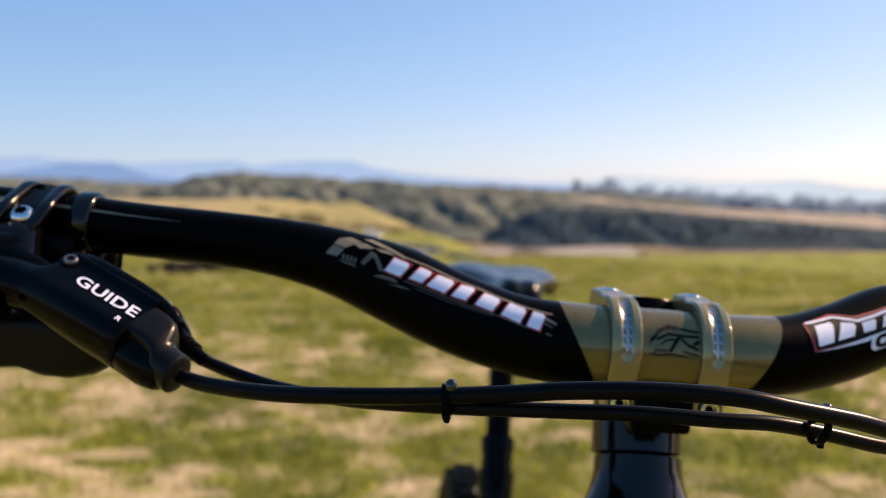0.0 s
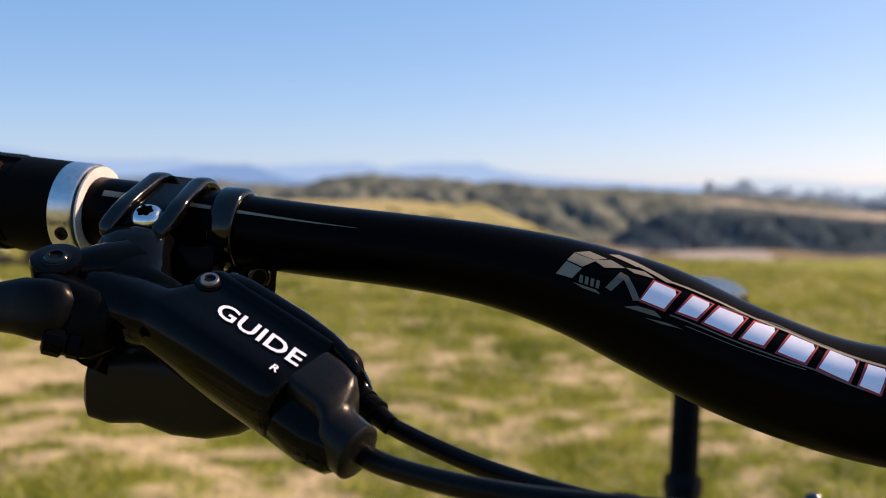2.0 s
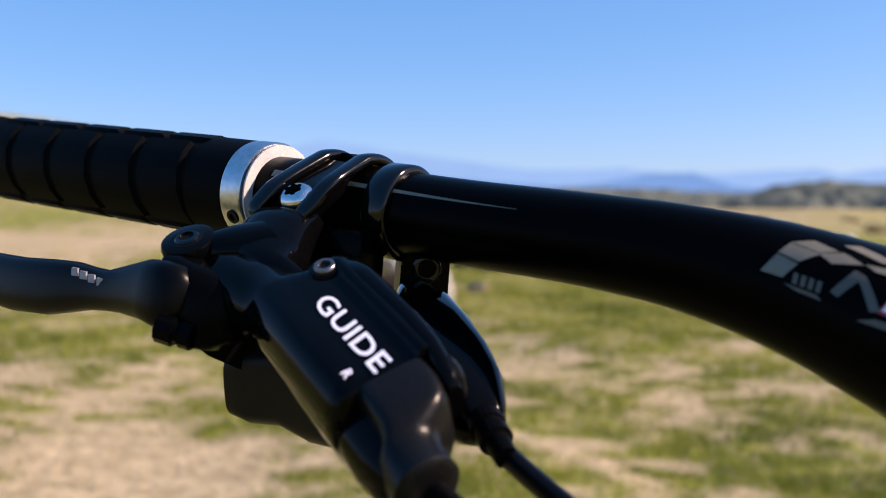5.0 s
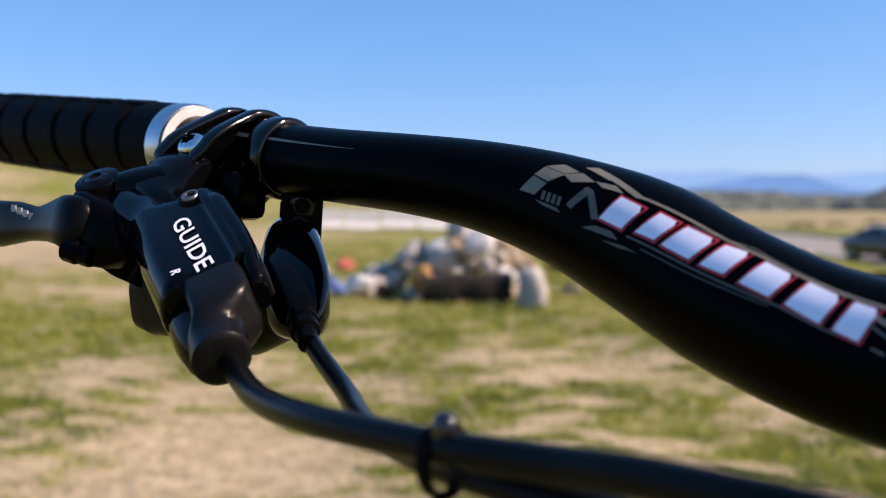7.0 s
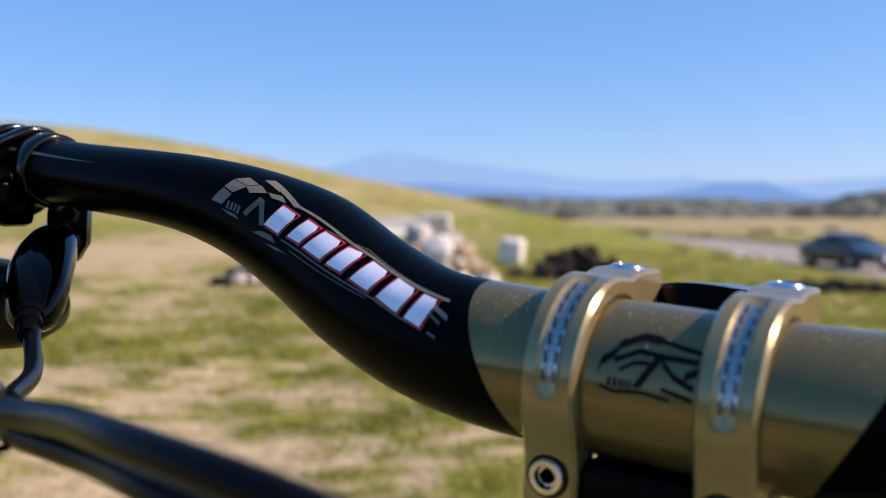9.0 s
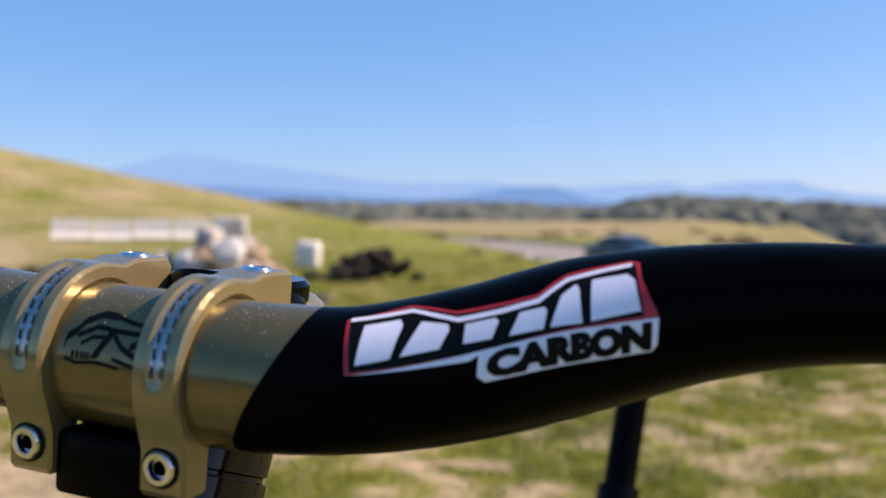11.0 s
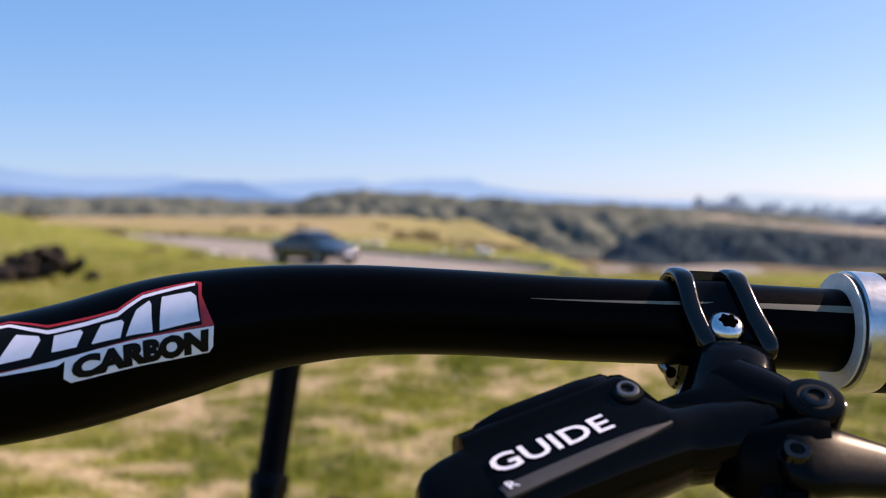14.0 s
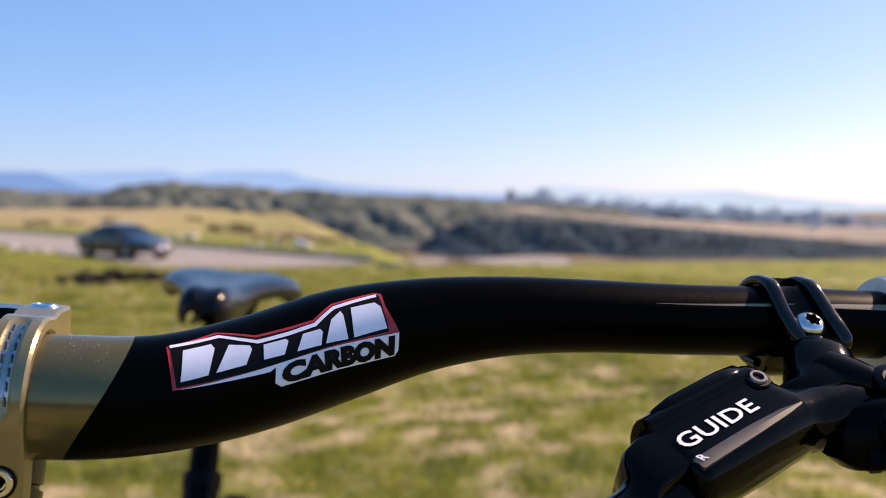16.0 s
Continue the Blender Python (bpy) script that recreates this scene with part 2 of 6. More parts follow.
def ground_z(x, y):
    x, y = np.asarray(x, float), np.asarray(y, float)
    r = np.hypot(x, y)
    p = ROAD_N[0] * x + ROAD_N[1] * y
    along = ROAD_D[0] * x + ROAD_D[1] * y
    z = ROAD_Z * ss(4, ROAD_NEAR, p) * (1 - ss(-23, -16, along))
    z = z + ss(ROAD_FAR, ROAD_FAR + 0.4, p) * 0.16 + np.clip(p - ROAD_FAR - 0.4, 0, 36) * 0.049
    far_left = ss(8, -6, p)
    z = z + far_left * 0.8 * ss(25, 70, r)
    z = z + 8.4 * np.exp(-((x + 81.4) ** 2 + (y - 48.9) ** 2) / (2 * 24.0 ** 2))
    z = z - 0.10 * ss(12, 20, r) * ss(-6, 1, x) * ss(40, 30, r)
    off_road = 1 - ss(ROAD_NEAR - 1.5, ROAD_NEAR, p) * (1 - ss(ROAD_FAR, ROAD_FAR + 1.5, p))
    z = z + off_road * (0.035 * waves(x, y, 2.6, 3) * ss(0.5, 4, r) + 0.10 * waves(x, y, 14, 5) * ss(6, 22, r) + 0.5 * waves(x, y, 60, 7) * ss(50, 150, r))
    b = beyond_crest(x, y)
    z = z - 0.95 * ss(-18, -1, b) * ss(ROAD_FAR + 4, ROAD_FAR + 14, p)
    z = z - (17.5 + np.maximum(z, 0)) * (1 - np.exp(-(np.maximum(b, 0) / 26) ** 1.3))
    z = z + np.where((b > 0), 1.2 * waves(x, y, 90, 9) * ss(80, 260, r), 0)
    return np.where(r > 700, z * (1 - ss(700, 2000, r)) - 11 * ss(700, 2000, r), z)


def cover(x, y):
    """How much grass stands at a place, 0 for bare earth."""
    r = np.hypot(x, y)
    c = 0.64 + 0.34 * waves(x, y * 0.8, 1.5, 21) + 0.50 * waves(x, y, 0.55, 23) + 0.2 * waves(x, y, 8, 25)
    def blob(cx, cy, wx, wy):
        return np.exp(-((x - cx) ** 2 / wx + (y - cy) ** 2 / wy))

    sand = 0.45 * blob(-3.3, 3.0, 2.5, 2.0) + 0.95 * blob(-3.4, 2.4, 1.0, 0.5) + 0.9 * blob(-5.0, 3.6, 1.3, 0.5) + 0.6 * blob(-3.7, 5.6, 0.8, 0.35) + 1.0 * blob(-11.5, 7.4, 14, 2.2) + 0.7 * blob(-11, 10.5, 12, 2.5) - 0.5 * blob(-7.7, 4.5, 1.2, 0.4) - 0.5 * blob(-4.9, 2.6, 0.3, 0.08) - 0.5 * blob(-3.8, 3.65, 0.5, 0.15)
    bearing = np.degrees(np.arctan2(x, np.maximum(y, 0.01)))
    sand = sand + 1.7 * np.exp(-((r - 27 - 3 * waves(x, y, 20, 27)) / 6.5) ** 2) * ss(-43, -50, bearing)
    c = c - 0.80 * sand + 0.28 * ss(6, 15, r)
    return np.clip(c, 0, 1)


def grid_mesh(name, xs, ys, zs, mat, attrs=(), close=False):
    rows, cols = xs.shape
    me = bpy.data.meshes.new(name)
    co = np.stack((xs, ys, zs), -1).reshape(-1, 3)
    i = np.arange(rows * cols).reshape(rows, cols)
    if close:
        i = np.concatenate((i, i[:, :1]), 1)
    quads = np.stack((i[:-1, :-1], i[:-1, 1:], i[1:, 1:], i[1:, :-1]), -1).reshape(-1, 4)
    me.vertices.add(len(co))
    me.vertices.foreach_set("co", co.ravel())
    me.loops.add(quads.size)
    me.loops.foreach_set("vertex_index", quads.ravel().astype(np.int32))
    me.polygons.add(len(quads))
    me.polygons.foreach_set("loop_start", np.arange(0, quads.size, 4, dtype=np.int32))
    me.polygons.foreach_set("use_smooth", np.ones(len(quads), bool))
    me.update(calc_edges=True)
    for key, values in attrs:
        a = me.attributes.new(key, "FLOAT", "POINT")
        a.data.foreach_set("value", values.ravel().astype(np.float32))
    me.materials.append(mat)
    return new(name, me)


def ground_material():
    m = bpy.data.materials.new("grass_and_bare_earth")
    m.use_nodes = True
    n, l = m.node_tree.nodes, m.node_tree.links
    p = n["Principled BSDF"]
    p.inputs["Roughness"].default_value, p.inputs["Specular IOR Level"].default_value = 0.95, 0.1
    tc = n.new("ShaderNodeTexCoord")

    def noise_node(scale, detail=6.0):
        t = n.new("ShaderNodeTexNoise")
        t.inputs["Scale"].default_value, t.inputs["Detail"].default_value = scale, detail
        l.new(tc.outputs["Object"], t.inputs["Vector"])
        return t.outputs[0]

    def ramp(fac, a, b, lo=0.35, hi=0.65):
        c = n.new("ShaderNodeValToRGB")
        c.color_ramp.elements[0].position, c.color_ramp.elements[1].position = lo, hi
        c.color_ramp.elements[0].color, c.color_ramp.elements[1].color = (*a, 1), (*b, 1)
        l.new(fac, c.inputs[0])
        return c.outputs[0]

    def mix(fac, a, b):
        x = n.new("ShaderNodeMix")
        x.data_type = "RGBA"
        l.new(fac, x.inputs[0])
        l.new(a, x.inputs[6])
        l.new(b, x.inputs[7])
        return x.outputs[2]

    def attr(name):
        a = n.new("ShaderNodeAttribute")
        a.attribute_name = name
        return a.outputs["Fac"]

    earth = ramp(noise_node(9), (0.28, 0.225, 0.135), (0.46, 0.37, 0.235))
    green = ramp(noise_node(3.6, 9), (0.066, 0.094, 0.015), (0.235, 0.25, 0.044))
    straw = ramp(noise_node(0.8, 10), (0.23, 0.195, 0.105), (0.44, 0.345, 0.20))
    add = n.new("ShaderNodeMath")
    add.operation = "ADD"
    sub = n.new("ShaderNodeMath")
    sub.operation = "MULTIPLY_ADD"
    sub.inputs[1].default_value, sub.inputs[2].default_value = 1.5, -0.75
    l.new(noise_node(9, 9), sub.inputs[0])
    l.new(attr("cover"), add.inputs[0])
    l.new(sub.outputs[0], add.inputs[1])
    near = mix(ramp(add.outputs[0], (0, 0, 0), (1, 1, 1), 0.26, 0.66), earth, green)
    field = mix(attr("dry"), near, straw)
    brush = ramp(noise_node(0.25, 10), (0.06, 0.052, 0.040), (0.185, 0.135, 0.10))
    l.new(mix(attr("valley"), field, brush), p.inputs["Base Color"])
    b = n.new("ShaderNodeBump")
    b.inputs["Strength"].default_value, b.inputs["Distance"].default_value = 0.9, 0.03
    l.new(noise_node(22, 10), b.inputs["Height"])
    l.new(b.outputs[0], p.inputs["Normal"])
    return m


angles = np.radians(np.concatenate((np.arange(-75, 36, 0.3), np.arange(36, 285, 3.0))))
rings = np.concatenate(([0.02], np.geomspace(0.5, 60, 210), np.geomspace(62, 4900, 110)))
A, RR = np.meshgrid(angles, rings)
GX, GY = RR * np.sin(A), RR * np.cos(A)
GP = ROAD_N[0] * GX + ROAD_N[1] * GY
GB = beyond_crest(GX, GY)
GZ0 = ground_z(GX, GY) * ss(150, 120, RR)
GDRY = ss(ROAD_FAR + 1.5, ROAD_FAR + 12, GP) * (0.85 + 0.4 * waves(GX, GY, 18, 31)) * (0.62 + 0.38 * ss(-5, -20, GB))
GDRY = np.clip(GDRY + 0.6 * ss(9, 30, RR) * ss(4, -2, GP) * (0.5 + 0.6 * waves(GX, GY, 9, 33)) + (0.20 + 0.35 * waves(GX, GY, 7, 37)) * ss(0.9, 2.5, GZ0), 0, 1)
GVAL = np.clip(ss(2, 22, GB) * (0.85 + 0.3 * waves(GX, GY, 60, 35)), 0, 1)
GZ = ground_z(GX, GY)
GZ = np.where((GP > ROAD_NEAR) & (GP < ROAD_FAR), GZ - 0.03, GZ)
M_GROUND = ground_material()
ground = grid_mesh("ground", GX, GY, GZ, M_GROUND, (("cover", cover(GX, GY)), ("dry", GDRY), ("valley", GVAL)), close=True)
tagged(ground, "uneven grassland with green tufts and bare tan earth", "ground", kind="structure")

# the road: a strip of pale worn asphalt, with a kerb along its far edge
M_ASPHALT = material("pale_worn_asphalt", (0.27, 0.255, 0.235), 0.9, second=(0.21, 0.20, 0.185), scale=0.6, bump=0.004, bump_scale=60, spec=0.2)
M_CONCRETE = material("grey_concrete", (0.33, 0.31, 0.28), 0.9, second=(0.22, 0.21, 0.19), scale=1.5, bump=0.003, bump_scale=40, spec=0.2)
S, P = np.meshgrid(np.linspace(-150, -33, 90), np.linspace(ROAD_NEAR, ROAD_FAR, 14))
RX, RY = ROAD_N[0] * P + ROAD_D[0] * S, ROAD_N[1] * P + ROAD_D[1] * S
road = grid_mesh("road", RX, RY, ground_z(RX, RY) + 0.012, M_ASPHALT)
tagged(road, "pale worn asphalt road beside the grassland", "road", kind="structure")
V, W = np.meshgrid(np.linspace(-6, 70, 60), np.linspace(338, 380, 20))
valley_road = grid_mesh("valley_road", V, W, ground_z(V, W) + 0.12, M_ASPHALT)
tagged(valley_road, "pale asphalt road on the valley floor", "road", kind="structure")
kerb = thing("kerb", Matrix(), "low concrete kerb along the far edge of the road", "kerb", kind="structure")
kerb_mesh = None
for k in range(30):
    s = -120 + k * 3.0
    c = ROAD_N * (ROAD_FAR + 0.09) + ROAD_D * s
    if kerb_mesh is None:
        stone = part("kerb_stone", box(bmesh.new(), (2.98, 0.18, 0.34), (0, 0, 0), 0.02), M_CONCRETE, kerb)
        kerb_mesh = stone.data
    else:
        stone = new("kerb_stone", kerb_mesh)
        stone.parent = kerb
    stone.matrix_basis = pose(c[0], c[1], float(ground_z(c[0] - 0.3, c[1] - 0.2)) + 0.03, 0, 0, math.degrees(math.atan2(ROAD_D[1], ROAD_D[0])))


# ---- hills, woods and mountains in the distance ----
def hill_material(name, dark, pale, size):
    m = material(name, pale, 0.95, second=dark, scale=1.0 / size, mix=0.30, bump=0.30, bump_scale=0.16, spec=0.1)
    return m


# Brown ridges, greyed in their base colour to stand for distance haze.
M_HILL = hill_material("dry_brush_greyed_by_haze", (0.048, 0.068, 0.064), (0.140, 0.155, 0.128), 16)
# The slope's shade and its blue haze are painted into this colour.
M_HILL_DARK = hill_material("brush_with_shade_and_haze", (0.012, 0.032, 0.044), (0.036, 0.070, 0.086), 14)
M_HILL_GRASS = hill_material("dry_grass_plain", (0.20, 0.175, 0.14), (0.32, 0.285, 0.235), 40)


def interp(table, x):
    return np.interp(x, [t[0] for t in table], [t[1] for t in table])


# Ridge bushes share the painted haze tint.
M_BRUSH = material("olive_leaves_greyed_by_haze", (0.120, 0.140, 0.115), 0.95, second=(0.065, 0.085, 0.074), scale=0.15, spec=0.1)
# Bushes of the dark slope, with the same painted shade and haze.
M_BRUSH_DARK = material("leaves_with_shade_and_haze", (0.040, 0.078, 0.096), 0.95, second=(0.020, 0.044, 0.060), scale=0.15, spec=0.1)


def brush(x, y, z, n, seed, size, mat, cover_part):
    """Low uneven bushes, each a small jagged dome, scattered over a slope."""
    g = np.random.RandomState(seed + 200)
    i, j = g.randint(2, x.shape[0] * 7 // 10, n), g.randint(2, x.shape[1] - 2, n)
    keep = g.random_sample(n) < cover_part + 0.6 * waves(x[i, j], y[i, j], 45, seed + 5)
    i, j = i[keep], j[keep]
    n = len(i)
    step = np.hypot(x[1, 0] - x[0, 0], y[1, 0] - y[0, 0])
    cx, cy, cz = x[i, j] + g.normal(0, step * 0.25, n), y[i, j] + g.normal(0, step * 0.25, n), z[i, j]
    w, h = size * g.uniform(0.6, 1.0, n) * (1 + 2.2 * g.random_sample(n) ** 4), size * g.uniform(0.35, 1.1, n)
    turn = g.uniform(0, math.tau, n)
    a = turn[:, None] + np.arange(6) * math.tau / 6
    rings = []
    for k, up in ((1.0, -0.4), (0.85, 0.55)):
        rr = k * w[:, None] * g.uniform(0.7, 1.25, (n, 6))
        rings.append(np.stack((cx[:, None] + rr * np.cos(a), cy[:, None] + rr * np.sin(a), cz[:, None] + h[:, None] * (up + g.uniform(-0.2, 0.2, (n, 6)))), -1))
    tip = np.stack((cx, cy, cz + h), -1)[:, None]
    co = np.concatenate((rings[0], rings[1], tip), 1).reshape(-1, 3)
    f = []
    for k in range(6):
        m = (k + 1) % 6
        f += [(k, m, 6 + m), (k, 6 + m, 6 + k), (6 + k, 6 + m, 12)]
    f = (np.array(f)[None] + 13 * np.arange(n)[:, None, None]).reshape(-1, 3)
    me = bpy.data.meshes.new("hillside_brush")
    me.vertices.add(len(co))
    me.vertices.foreach_set("co", co.ravel())
    me.loops.add(f.size)
    me.loops.foreach_set("vertex_index", f.ravel().astype(np.int32))
    me.polygons.add(len(f))
    me.polygons.foreach_set("loop_start", np.arange(0, f.size, 3, dtype=np.int32))
    me.update(calc_edges=True)
    me.materials.append(mat)
    return tagged(new("hillside_brush", me), "low dark green brush scattered over the hillside", "brush", kind="stuff")


def hill(name, label, table, distance, depth, base, mat, seed, rough=0.30, top=0.0, bushes=0):
    """A ridge seen from the plateau: table gives its skyline as (bearing, elevation) in degrees; top: how far its flat summit reaches back."""
    a0, a1 = table[0][0], table[-1][0]
    az, u = np.meshgrid(np.linspace(a0, a1, 420), np.linspace(0, 1, 60))
    crest = 1.05 + distance * np.tan(np.radians(interp(table, az)))
    foot = distance - depth
    r = foot + u * (depth * 1.6 + top)
    up = u * (depth * 1.6 + top) / depth
    rise = np.where(up < 1, ss(0, 1, up), np.where(r < distance + top, 1, 1 - 0.9 * ss(0, 1, (r - distance - top) / (depth * 0.6))))
    x, y = r * np.sin(np.radians(az)), r * np.cos(np.radians(az))
    cut = 0.7 * np.abs(waves(x + 0.4 * r, y * 0.5, distance * 0.10, seed)) + 0.35 * np.abs(waves(x + 0.2 * r, y * 0.7, distance * 0.045, seed + 1)) + 0.1 * np.abs(waves(x, y, distance * 0.02, seed + 3))
    mid = np.clip(4 * rise * (1 - rise), 0, 1)
    h = np.maximum(crest - base, 0)
    z = base + h * rise - h * rough * mid * np.clip(1 - cut, 0, 1) + h * 0.05 * waves(x, y, depth * 0.25, seed + 2) * rise
    ob = grid_mesh(name, x, y, z, mat)
    if bushes:
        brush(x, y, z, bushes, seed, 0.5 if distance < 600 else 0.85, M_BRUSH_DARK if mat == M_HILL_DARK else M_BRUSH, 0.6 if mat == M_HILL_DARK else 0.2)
    return tagged(ob, label, "hill", kind="structure")


PLAIN = [(0, 0.45), (4, 0.32), (7, 0.15), (9, 0.02), (13, -0.35), (17, -0.6), (21, -0.85), (27, -1.0), (36, -1.1)]   # skyline of the grass plain: bearing, elevation
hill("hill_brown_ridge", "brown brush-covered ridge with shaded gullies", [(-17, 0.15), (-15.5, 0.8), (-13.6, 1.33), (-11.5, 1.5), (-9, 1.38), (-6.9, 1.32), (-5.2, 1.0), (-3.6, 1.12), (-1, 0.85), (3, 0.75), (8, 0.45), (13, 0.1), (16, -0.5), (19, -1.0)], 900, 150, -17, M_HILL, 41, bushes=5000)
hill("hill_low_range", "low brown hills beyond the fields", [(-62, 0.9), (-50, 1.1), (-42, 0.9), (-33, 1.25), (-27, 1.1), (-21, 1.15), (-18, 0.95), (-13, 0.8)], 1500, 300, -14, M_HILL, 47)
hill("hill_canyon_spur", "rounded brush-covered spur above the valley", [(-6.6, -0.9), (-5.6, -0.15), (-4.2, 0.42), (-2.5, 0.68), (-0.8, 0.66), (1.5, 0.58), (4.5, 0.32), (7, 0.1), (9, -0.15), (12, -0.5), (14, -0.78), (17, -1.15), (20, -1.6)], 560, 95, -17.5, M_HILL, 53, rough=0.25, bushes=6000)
hill("hill_dark_slope", "slope covered in green brush, with shade painted dark", [(2.2, -2.4), (3.4, -1.5), (5.2, -0.68), (8, -0.62), (11.5, -0.75), (15, -1.0), (19, -1.35), (23, -1.7), (27, -2.0), (33, -2.5)], 440, 45, -18.6, M_HILL_DARK, 59, rough=0.14, top=60, bushes=9000)
hill("hill_grass_plain", "pale dry grass plain above the dark slope", PLAIN, 900, 380, -19, M_HILL_GRASS, 61, rough=0.1, top=300)

# Mountain backdrops: their blue air haze is painted in as a glowing colour.
M_MOUNTAIN_FAR = bpy.data.materials.new("far_range_haze_glow")
M_MOUNTAIN_PALE = bpy.data.materials.new("pale_range_haze_glow")
M_MOUNTAIN = bpy.data.materials.new("near_range_haze_glow")
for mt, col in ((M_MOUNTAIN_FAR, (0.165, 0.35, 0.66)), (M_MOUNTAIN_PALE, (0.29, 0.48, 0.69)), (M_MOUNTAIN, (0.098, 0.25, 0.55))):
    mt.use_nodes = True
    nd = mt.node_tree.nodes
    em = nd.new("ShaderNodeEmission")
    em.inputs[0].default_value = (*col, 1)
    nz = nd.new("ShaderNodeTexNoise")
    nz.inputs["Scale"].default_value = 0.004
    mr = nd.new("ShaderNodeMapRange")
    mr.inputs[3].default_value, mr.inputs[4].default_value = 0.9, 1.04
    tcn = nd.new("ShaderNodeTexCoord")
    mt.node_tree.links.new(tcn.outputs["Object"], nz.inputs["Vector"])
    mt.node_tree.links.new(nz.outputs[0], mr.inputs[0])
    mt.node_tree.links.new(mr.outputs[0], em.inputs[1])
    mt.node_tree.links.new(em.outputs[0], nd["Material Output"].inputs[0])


def mountains(name, table, distance, mat, seed):
    az, v = np.meshgrid(np.linspace(table[0][0], table[-1][0], 400), np.linspace(0, 1, 3))
    el = interp(table, az) + 0.03 * waves(az, az * 0, 3, seed) + 0.03 * waves(az, az * 0, 1.1, seed + 1)
    zt = distance * np.tan(np.radians(np.maximum(el, -0.3)))
    r = distance + v * 60
    ob = grid_mesh(name, r * np.sin(np.radians(az)), r * np.cos(np.radians(az)), -60 + (zt + 60) * v, mat)
    return tagged(ob, "hazy blue mountain range on the horizon", "mountains", kind="structure")


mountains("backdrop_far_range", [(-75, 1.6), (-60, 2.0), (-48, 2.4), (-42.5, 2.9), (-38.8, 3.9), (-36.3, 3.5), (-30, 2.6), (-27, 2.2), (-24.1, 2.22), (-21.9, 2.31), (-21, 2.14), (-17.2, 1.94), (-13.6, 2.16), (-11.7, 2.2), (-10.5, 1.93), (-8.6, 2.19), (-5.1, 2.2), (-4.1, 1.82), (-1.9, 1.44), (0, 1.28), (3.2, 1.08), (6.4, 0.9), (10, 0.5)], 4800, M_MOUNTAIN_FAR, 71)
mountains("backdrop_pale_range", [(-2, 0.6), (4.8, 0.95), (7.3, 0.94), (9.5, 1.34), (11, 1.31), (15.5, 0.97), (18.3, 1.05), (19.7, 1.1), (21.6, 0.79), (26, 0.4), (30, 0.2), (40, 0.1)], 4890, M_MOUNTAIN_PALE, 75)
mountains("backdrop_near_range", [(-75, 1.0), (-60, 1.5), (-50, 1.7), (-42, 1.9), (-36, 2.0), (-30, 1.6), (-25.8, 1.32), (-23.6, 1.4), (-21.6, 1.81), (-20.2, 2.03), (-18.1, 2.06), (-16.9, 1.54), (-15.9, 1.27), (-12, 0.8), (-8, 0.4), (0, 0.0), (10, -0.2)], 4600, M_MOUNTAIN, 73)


# ---- the bicycle ----
LEAN = 4.9
BAR_AT = (0.004, 0.004, 1.0295)
BIKE_POSE = pose(*BAR_AT, 0, LEAN, 2.2)      # the frame, its origin at the handlebar's centre
STEER = pose(0, 0, 0, 0, 0, 1.9)             # the handlebar, turned a little
bike = thing("mountain_bike", BIKE_POSE, "black mountain bike with a gold stem clamp standing on grass", "bicycle")


# half of the bar from its middle outwards: how far out, back, up, and the radius
BAR = [(0.0, -0.0010, 0.0, 0.0175), (0.035, -0.0018, 0.0002, 0.0174), (0.060, 0.0010, 0.0024, 0.0168), (0.085, 0.0080, 0.0087, 0.0172), (0.110, 0.0153, 0.0179, 0.0171),
       (0.135, 0.0180, 0.0253, 0.0146), (0.160, 0.0192, 0.0296, 0.0127), (0.185, 0.0206, 0.0314, 0.0118), (0.220, 0.0238, 0.0323, 0.0116), (0.270, 0.0297, 0.0341, 0.0117), (0.460, 0.0551, 0.0379, 0.0115)]


def bar_row(a, k):
    """Column k of the bar's table at a distance a from its middle, on a smooth curve."""
    i = 0
    while i < len(BAR) - 2 and a > BAR[i + 1][0]:
        i += 1

    def slope(j):
        lo, hi = max(j - 1, 0), min(j + 1, len(BAR) - 1)
        return (BAR[hi][k] - BAR[lo][k]) / (BAR[hi][0] - BAR[lo][0])

    h = BAR[i + 1][0] - BAR[i][0]
    u = min(max((a - BAR[i][0]) / h, 0.0), 1.0)
    return (2 * u ** 3 - 3 * u ** 2 + 1) * BAR[i][k] + (u ** 3 - 2 * u ** 2 + u) * h * slope(i) + (3 * u ** 2 - 2 * u ** 3) * BAR[i + 1][k] + (u ** 3 - u ** 2) * h * slope(i + 1)


def bar_axis(x):
    a = abs(x + 0.0060)
    return Vector((x, bar_row(a, 1) - 0.0083 * x, bar_row(a, 2) + 0.0019 * x))


def bar_radius(x):
    return bar_row(abs(x + 0.0060), 3)


def bar_frame(x):
    t = (bar_axis(x + 0.002) - bar_axis(x - 0.002)).normalized()
    front = Vector((0, -1, 0))
    front = (front - t * front.dot(t)).normalized()
    up = front.cross(t) * -1
    if up.z < 0:
        up = -up
    return t, front, up


def on_bar(x, deg, off=0.0):
    """A place on the handlebar's skin: 0 degrees faces forward, 90 up."""
    _, front, up = bar_frame(x)
    r = bar_radius(x) + off
    return bar_axis(x) + front * (r * math.cos(radians(deg))) + up * (r * math.sin(radians(deg)))


